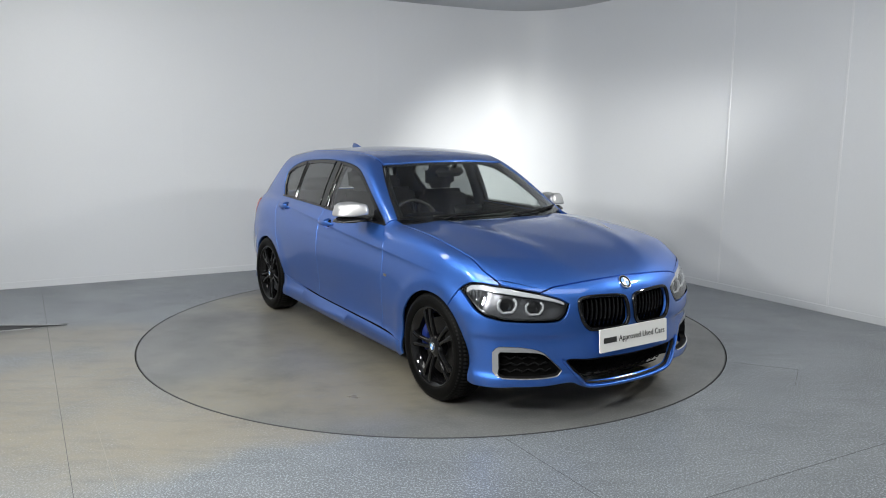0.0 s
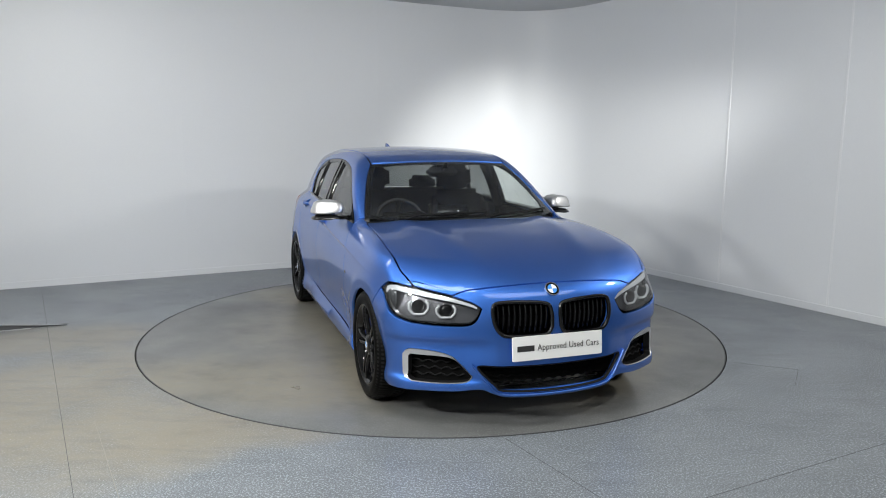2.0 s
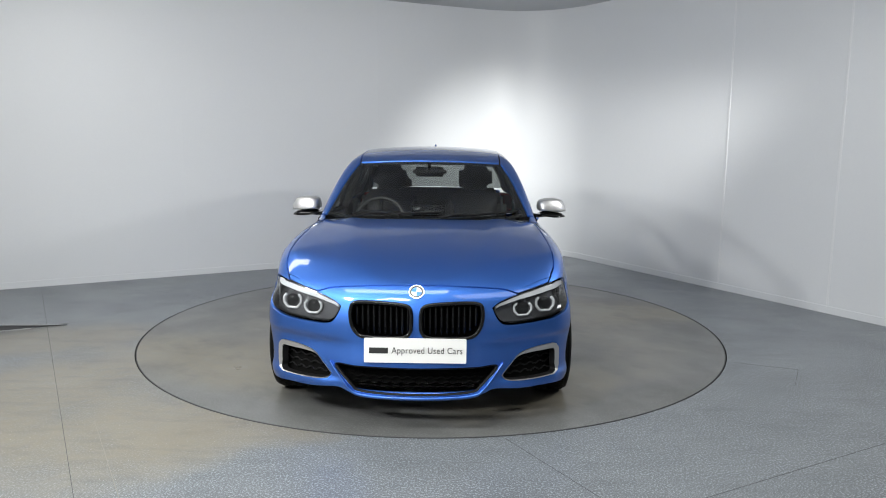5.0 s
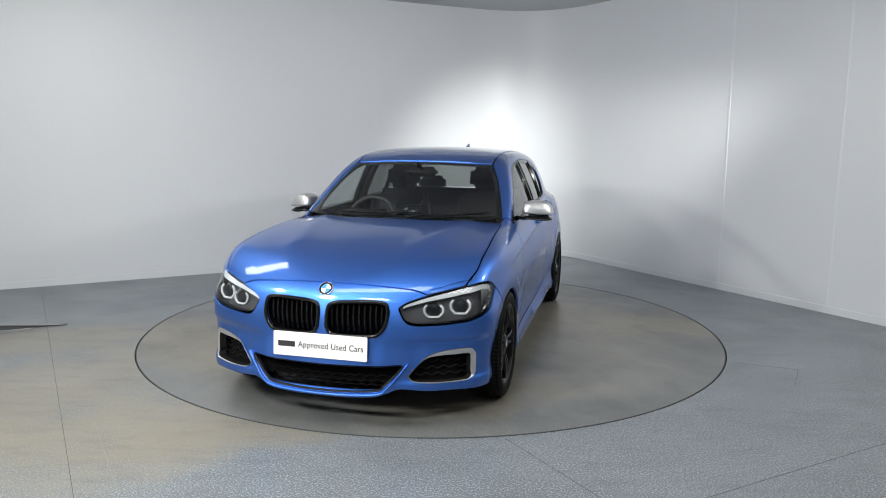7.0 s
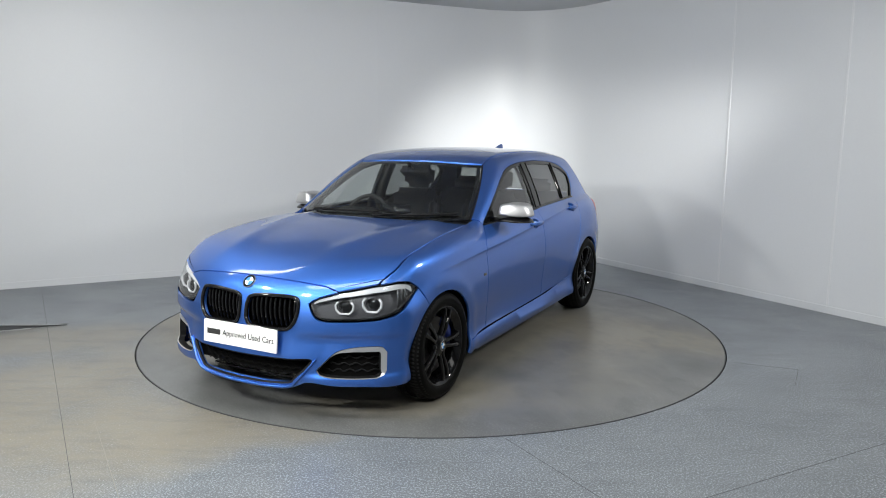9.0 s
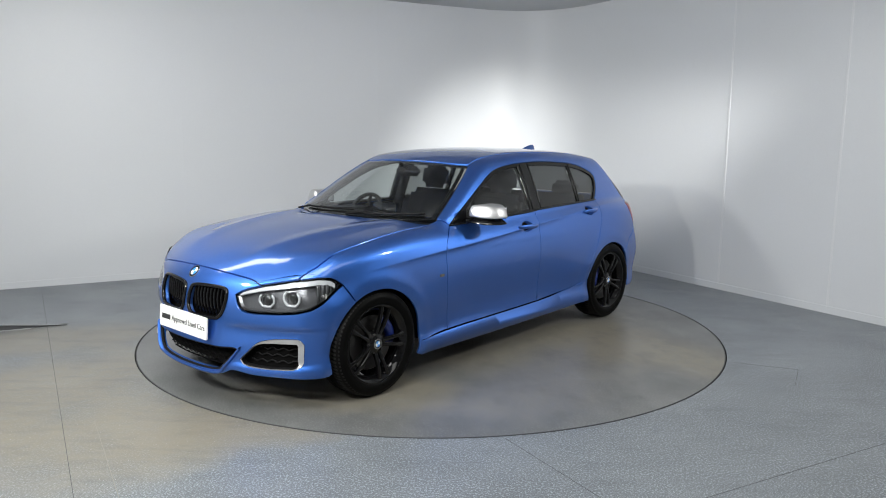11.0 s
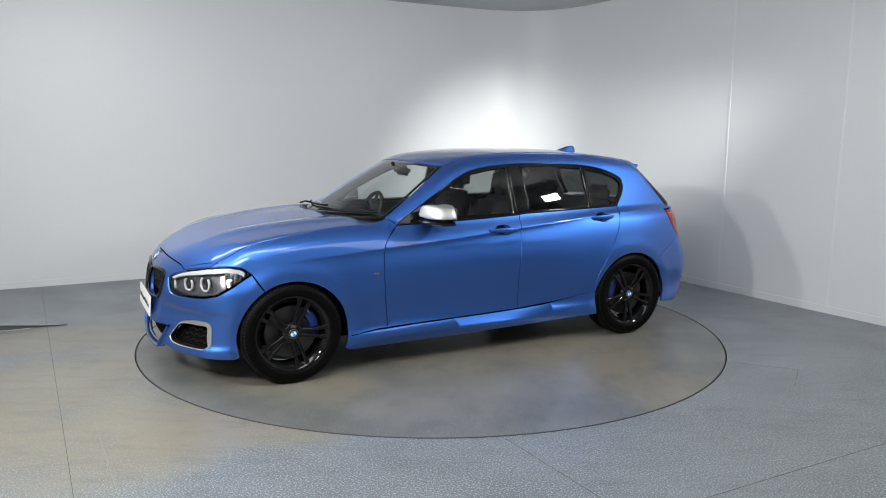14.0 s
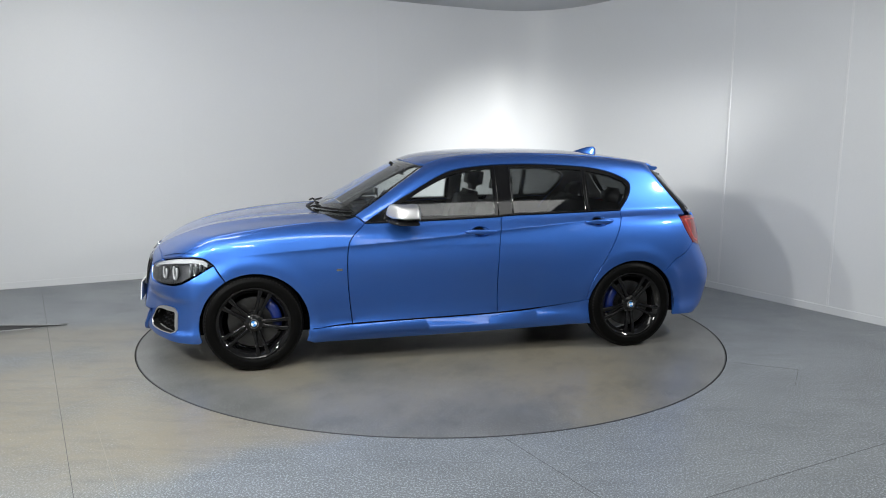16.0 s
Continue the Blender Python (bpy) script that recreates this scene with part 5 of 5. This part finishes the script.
def build_wheel(parent_car):
    """A wheel at the origin whose outer face looks along +y."""
    R, hw = 0.318, 0.112
    bm = bmesh.new()
    lathe(bm, [(0.206, -0.085), (0.200, -0.06), (0.198, 0.03), (0.206, 0.060), (0.222, 0.074), (0.233, 0.078), (0.238, 0.083), (0.240, 0.089), (0.236, 0.092), (0.229, 0.088), (0.221, 0.080), (0.208, 0.068), (0.2, 0.056)], 72)
    bmesh.ops.recalc_face_normals(bm, faces=bm.faces)
    wheel = part("wheel", bm, M_RIM, parent_car, "gloss black double-spoke alloy wheel")
    # tyre
    bm = bmesh.new()
    prof = [(0.228, -0.095), (0.245, -0.108), (0.275, -0.114), (0.300, -0.108), (0.313, -0.092), (0.318, -0.060), (0.3185, 0.0), (0.318, 0.060), (0.313, 0.092), (0.300, 0.107), (0.287, 0.1125), (0.284, 0.1145), (0.275, 0.1150), (0.258, 0.1135), (0.246, 0.110), (0.240, 0.105), (0.236, 0.098), (0.228, 0.095)]
    lathe(bm, [(r, y * (0.88 if y > 0 else 1)) for r, y in prof], 96)
    bmesh.ops.recalc_face_normals(bm, faces=bm.faces)
    tyre = part("tyre", bm, M_TYRE, wheel, "black low-profile tyre")
    # tread blocks across the tyre's width
    bm = bmesh.new()
    for i in range(84):
        a = 2 * math.pi * i / 84
        for s in (-1, 1):
            vs = []
            for da, yy, r in ((-0.024, 0.106, 0.3010), (0.012, 0.106, 0.3010), (0.026, 0.072, 0.3165), (-0.010, 0.072, 0.3165), (0.046, 0.026, 0.3180), (0.010, 0.026, 0.3180)):
                for rr in (r - 0.004, r + 0.0035):
                    vs.append(bm.verts.new((rr * math.cos(a + da), s * yy * (0.88 if s > 0 else 1), rr * math.sin(a + da))))
            q = lambda *ix: bm.faces.new([vs[j] for j in ix])
            q(1, 3, 5, 7), q(7, 5, 9, 11), q(0, 1, 7, 6), q(6, 7, 11, 10), q(3, 2, 4, 5), q(5, 4, 8, 9), q(0, 2, 3, 1), q(10, 11, 9, 8)
    bmesh.ops.recalc_face_normals(bm, faces=bm.faces)
    tr = part("tread", bm, M_TREAD_LIT, wheel, smooth=False)
    tr["kind"] = "stuff"
    # five pairs of spokes
    for i in range(5):
        for s in (-1, 1):
            bm = bmesh.new()
            a0 = 2 * math.pi * i / 5 + math.pi / 2
            rows = []
            for k in range(9):
                t = k / 8
                r = 0.045 + (0.228 - 0.045) * t
                off = s * (0.013 + 0.016 * t + 0.006 * t * t)
                wd = 0.0125 - 0.0025 * math.sin(math.pi * t) + 0.004 * t ** 4
                y = 0.070 + 0.014 * math.sin(math.pi * t * 0.75) + 0.001 * t
                d = 0.026 - 0.006 * t
                row = []
                for a, b in ((-1, -d), (-1, -0.004), (-0.55, 0.0), (0.55, 0.0), (1, -0.004), (1, -d)):
                    lx, ly = r, off + a * wd
                    row.append(bm.verts.new((lx * math.cos(a0) - ly * math.sin(a0), y + b, lx * math.sin(a0) + ly * math.cos(a0))))
                rows.append(row)
            for a, b in zip(rows, rows[1:]):
                for j in range(6):
                    bm.faces.new((a[j], a[(j + 1) % 6], b[(j + 1) % 6], b[j]))
            bm.faces.new(rows[0])
            bm.faces.new(rows[-1][::-1])
            bmesh.ops.recalc_face_normals(bm, faces=bm.faces)
            sp = part("spoke", bm, M_RIM, wheel)
            sp.data.set_sharp_from_angle(angle=radians(50))
    bm = bmesh.new()
    lathe(bm, [(0.0005, 0.083), (0.034, 0.083), (0.040, 0.080), (0.052, 0.074), (0.066, 0.066), (0.070, 0.05), (0.070, 0.02)], 40)
    bmesh.ops.recalc_face_normals(bm, faces=bm.faces)
    part("hub", bm, M_RIM, wheel)
    for i in range(5):
        a = 2 * math.pi * (i + 0.5) / 5 + math.pi / 2
        part("wheel_bolt", disc(bmesh.new(), (0.056 * math.cos(a), 0.066, 0.056 * math.sin(a)), (0, 1, 0), 0, 0.009, 0.008, 6), M_DISCSTEEL, wheel, smooth=False)
    c, n, r = (0, 0.0835, 0), (0, 1, 0), 0.030
    part("cap_rim", disc(bmesh.new(), c, n, r * 0.92, r, 0.002), M_CHROME, wheel, smooth=False)
    part("cap_ring", disc(bmesh.new(), c, n, r * 0.6, r * 0.92, 0.0014), M_GLOSS, wheel, smooth=False)
    for i in range(4):
        part("cap_quarter", sector(bmesh.new(), c, n, r * 0.62, i * math.pi / 2, (i + 1) * math.pi / 2, 0.0016), M_BADGE_BLUE if i % 2 else M_WHITE, wheel, smooth=False)
    bm = bmesh.new()
    lathe(bm, [(0.07, 0.018), (0.08, 0.022), (0.165, 0.022), (0.168, 0.018), (0.168, -0.004), (0.07, -0.004)], 56)
    bmesh.ops.recalc_face_normals(bm, faces=bm.faces)
    dk = part("brake_disc", bm, M_DISCSTEEL, wheel, "grey steel brake disc")
    dk.data.set_sharp_from_angle(angle=radians(40))
    return wheel


def caliper(parent, back):
    bm = bmesh.new()
    rows = []
    for k in range(11):
        a = radians(-38 + 76 * k / 10)
        ease = math.sin(math.pi * (k + 0.6) / 11.2) ** 0.3
        rows.append([bm.verts.new((r * math.cos(a), y, r * math.sin(a))) for r, y in ((0.118 + 0.01 * (1 - ease), -0.03), (0.118 + 0.01 * (1 - ease), 0.038 * ease), (0.135, 0.054 * ease), (0.168, 0.052 * ease), (0.182, 0.036 * ease), (0.182, -0.03))])
    for a, b in zip(rows, rows[1:]):
        for j in range(6):
            bm.faces.new((a[j], a[(j + 1) % 6], b[(j + 1) % 6], b[j]))
    bm.faces.new(rows[0])
    bm.faces.new(rows[-1][::-1])
    if back:
        bmesh.ops.rotate(bm, cent=(0, 0, 0), matrix=Matrix.Rotation(math.pi, 3, "Y"), verts=bm.verts)
    bmesh.ops.recalc_face_normals(bm, faces=bm.faces)
    return part("brake_caliper", bm, M_CALIPER, parent, "blue painted brake caliper")


def build_wheels():
    proto = build_wheel(car)
    spots = [(1.345, 1, -21), (1.345, -1, 18), (-1.345, 1, -36), (-1.345, -1, 40)]
    made = [proto] + [copy_thing(proto, Matrix()) for _ in range(3)]
    for w, (x, s, a) in zip(made, spots):
        w.matrix_basis = pose(x, s * 0.778, 0.3185, 0, 0, 0 if s > 0 else 180)
        # spin of the spokes about the axle, the caliper stays behind or before it
        w.matrix_basis = w.matrix_basis @ pose(0, 0, 0, 0, a, 0)
        w["label"] = "gloss black double-spoke alloy wheel with low-profile tyre"
        c = caliper(w, False)
        c.matrix_basis = pose(0, 0, 0, 0, -a, 0) @ pose(0, 0, 0, 0, -160 if (x > 0) == (s > 0) else -15, 0)
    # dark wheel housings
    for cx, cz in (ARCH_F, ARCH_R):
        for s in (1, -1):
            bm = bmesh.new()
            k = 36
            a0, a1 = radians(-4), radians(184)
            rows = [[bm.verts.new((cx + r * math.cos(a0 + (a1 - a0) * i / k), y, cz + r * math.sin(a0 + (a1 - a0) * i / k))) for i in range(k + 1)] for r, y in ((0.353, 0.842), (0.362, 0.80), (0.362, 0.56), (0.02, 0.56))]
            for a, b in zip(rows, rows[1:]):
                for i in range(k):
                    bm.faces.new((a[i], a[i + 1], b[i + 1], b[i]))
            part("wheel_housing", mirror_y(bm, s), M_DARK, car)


def rounded(name, size, m, mat, parent, label="", bev=0.03, seg=3):
    bm = bmesh.new()
    bmesh.ops.create_cube(bm, size=1)
    bmesh.ops.scale(bm, vec=size, verts=bm.verts)
    bmesh.ops.bevel(bm, geom=bm.edges[:], offset=bev, segments=seg, affect="EDGES")
    bmesh.ops.transform(bm, matrix=m, verts=bm.verts)
    return part(name, bm, mat, parent, label)


def seat(x, y, parent):
    base = rounded("seat", (0.52, 0.50, 0.16), pose(x + 0.05, y, 0.50, 0, -8, 0), M_SEAT, parent, "black leather front seat", 0.05)
    rounded("seat_back", (0.15, 0.46, 0.58), pose(x - 0.27, y, 0.80, 0, -17, 0), M_SEAT, base, "", 0.055)
    for s in (-1, 1):
        rounded("seat_bolster", (0.17, 0.09, 0.46), pose(x - 0.235, y + s * 0.21, 0.78, 0, -17, 0), M_SEAT, base, "", 0.04)
    rounded("head_restraint", (0.11, 0.28, 0.20), pose(x - 0.385, y, 1.185, 0, -10, 0), M_SEAT, base, "", 0.045)
    for s in (-1, 1):
        part("restraint_post", tube_loop(bmesh.new(), [(x - 0.345, y + s * 0.06, 1.02), (x - 0.372, y + s * 0.06, 1.12)], 0.007, False, 6), M_CHROME, base)


def build_cabin():
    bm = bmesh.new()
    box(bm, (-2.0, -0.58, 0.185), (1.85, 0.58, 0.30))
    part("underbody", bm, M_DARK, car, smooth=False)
    bm = bmesh.new()
    box(bm, (-1.95, -0.72, 0.30), (0.85, 0.72, 0.42))
    part("cabin_floor", bm, M_DARK, car, smooth=False)
    bm = bmesh.new()
    box(bm, (0.80, -0.66, 0.30), (0.86, 0.66, 0.93))
    part("bulkhead", bm, M_DARK, car, smooth=False)
    seat(-0.10, 0.36, car)
    seat(-0.10, -0.36, car)
    rounded("rear_bench", (0.50, 1.22, 0.18), pose(-0.95, 0, 0.52, 0, -8, 0), M_SEAT, car, "", 0.05)
    rounded("rear_seat_back", (0.16, 1.22, 0.52), pose(-1.28, 0, 0.78, 0, -20, 0), M_SEAT, car, "", 0.05)
    for y in (-0.36, 0.36):
        rounded("rear_head_restraint", (0.09, 0.26, 0.14), pose(-1.40, y, 1.07, 0, -12, 0), M_SEAT, car, "", 0.035)
    bm = bmesh.new()
    box(bm, (-1.98, -0.62, 0.42), (-1.42, 0.62, 0.90))
    part("parcel_shelf", bm, M_LINER, car, smooth=False)
    dash = rounded("dashboard", (0.44, 1.38, 0.30), pose(0.60, 0, 0.80, 0, 5, 0), M_MATT, car, "black soft dashboard", 0.07, 4)
    rounded("instrument_hood", (0.20, 0.34, 0.06), pose(0.47, -0.36, 0.955, 0, 6, 0), M_MATT, dash, "", 0.025)
    rounded("display", (0.015, 0.24, 0.11), pose(0.47, 0.0, 0.985, 0, -8, 0), M_GLOSS, dash, "", 0.006)
    # steering wheel, on the right as in the United Kingdom
    m = pose(0.34, -0.36, 0.90, 0, 66, 0)
    bm = bmesh.new()
    pts = [m @ Vector((0.185 * math.cos(a), 0.185 * math.sin(a), 0)) for a in np.linspace(0, 2 * math.pi, 40, endpoint=False)]
    sw = part("steering_wheel", tube_loop(bm, pts, 0.016, True, 8, nrm=[tuple(m.to_3x3() @ Vector((0, 0, 1)))] * 40), M_SEAT, car, "black leather steering wheel")
    rounded("wheel_boss", (0.15, 0.17, 0.05), m @ pose(0, 0, -0.01), M_MATT, sw, "", 0.02)
    for a in (0, 90, 180, 270)[1:]:
        rounded("wheel_spoke", (0.16, 0.035, 0.015), m @ pose(0, 0, 0, 0, 0, a) @ pose(0.11, 0, 0), M_SILVER if a != 180 else M_MATT, sw, "", 0.006)
    mr = rounded("rear_view_mirror", (0.05, 0.25, 0.075), pose(0.215, 0.0, 1.265, 0, 10, 0), M_MATT, car, "black inside mirror", 0.024)
    part("mirror_stem", tube_loop(bmesh.new(), [(0.30, 0, 1.325), (0.225, 0, 1.28)], 0.012, False, 8), M_MATT, mr)
    # inner door trims
    for s in (1, -1):
        for x0, x1 in ((0.60, -0.36), (-0.40, -1.22)):
            rounded("door_card", (x0 - x1, 0.05, 0.50), pose((x0 + x1) / 2, s * 0.755, 0.70, s * 3, 0, 0), M_MATT, car, "", 0.02)
        part("seat_belt", tube_loop(bmesh.new(), [(-0.42, s * 0.66, 1.20), (-0.40, s * 0.70, 0.95), (-0.38, s * 0.70, 0.6)], 0.02, False, 6, nrm=[(0, 1, 0)] * 3, flat=0.1), M_MATT, car)
        pp = meet("side", np.array([(-0.40, 0.94 + 0.38 * i / 5) for i in range(6)]), g_cab, -0.05)[0]
        part("pillar_lining", mirror_y(tube_loop(bmesh.new(), pp, 0.055, False, 8, nrm=[(0, 1, 0)] * 6, flat=0.5), s), M_LINER, car)


def build_badge():
    p, n = meet("wrap", [(0.0, 0.733)], g_low)
    roundel("bonnet_badge", p[0] + n[0] * 0.002, n[0], 0.041, car)


build_front()
build_grilles()
build_headlights()
build_sides()
build_top()
build_rear()
build_wheels()
build_cabin()
build_plate()
build_badge()


def motions():
    rows = [(t * 0.5, TURN_START + TURN_RATE * t * 0.5) for t in range(33)]
    walk(turntable, [(t, pose(0, 0, 0, 0, 0, a - TURN_START)) for t, a in rows])
    walk(car, [(t, pose(0, 0, 0, 0, 0, a) @ pose(CAR_OFFSET[0], CAR_OFFSET[1], 0)) for t, a in rows])


motions()
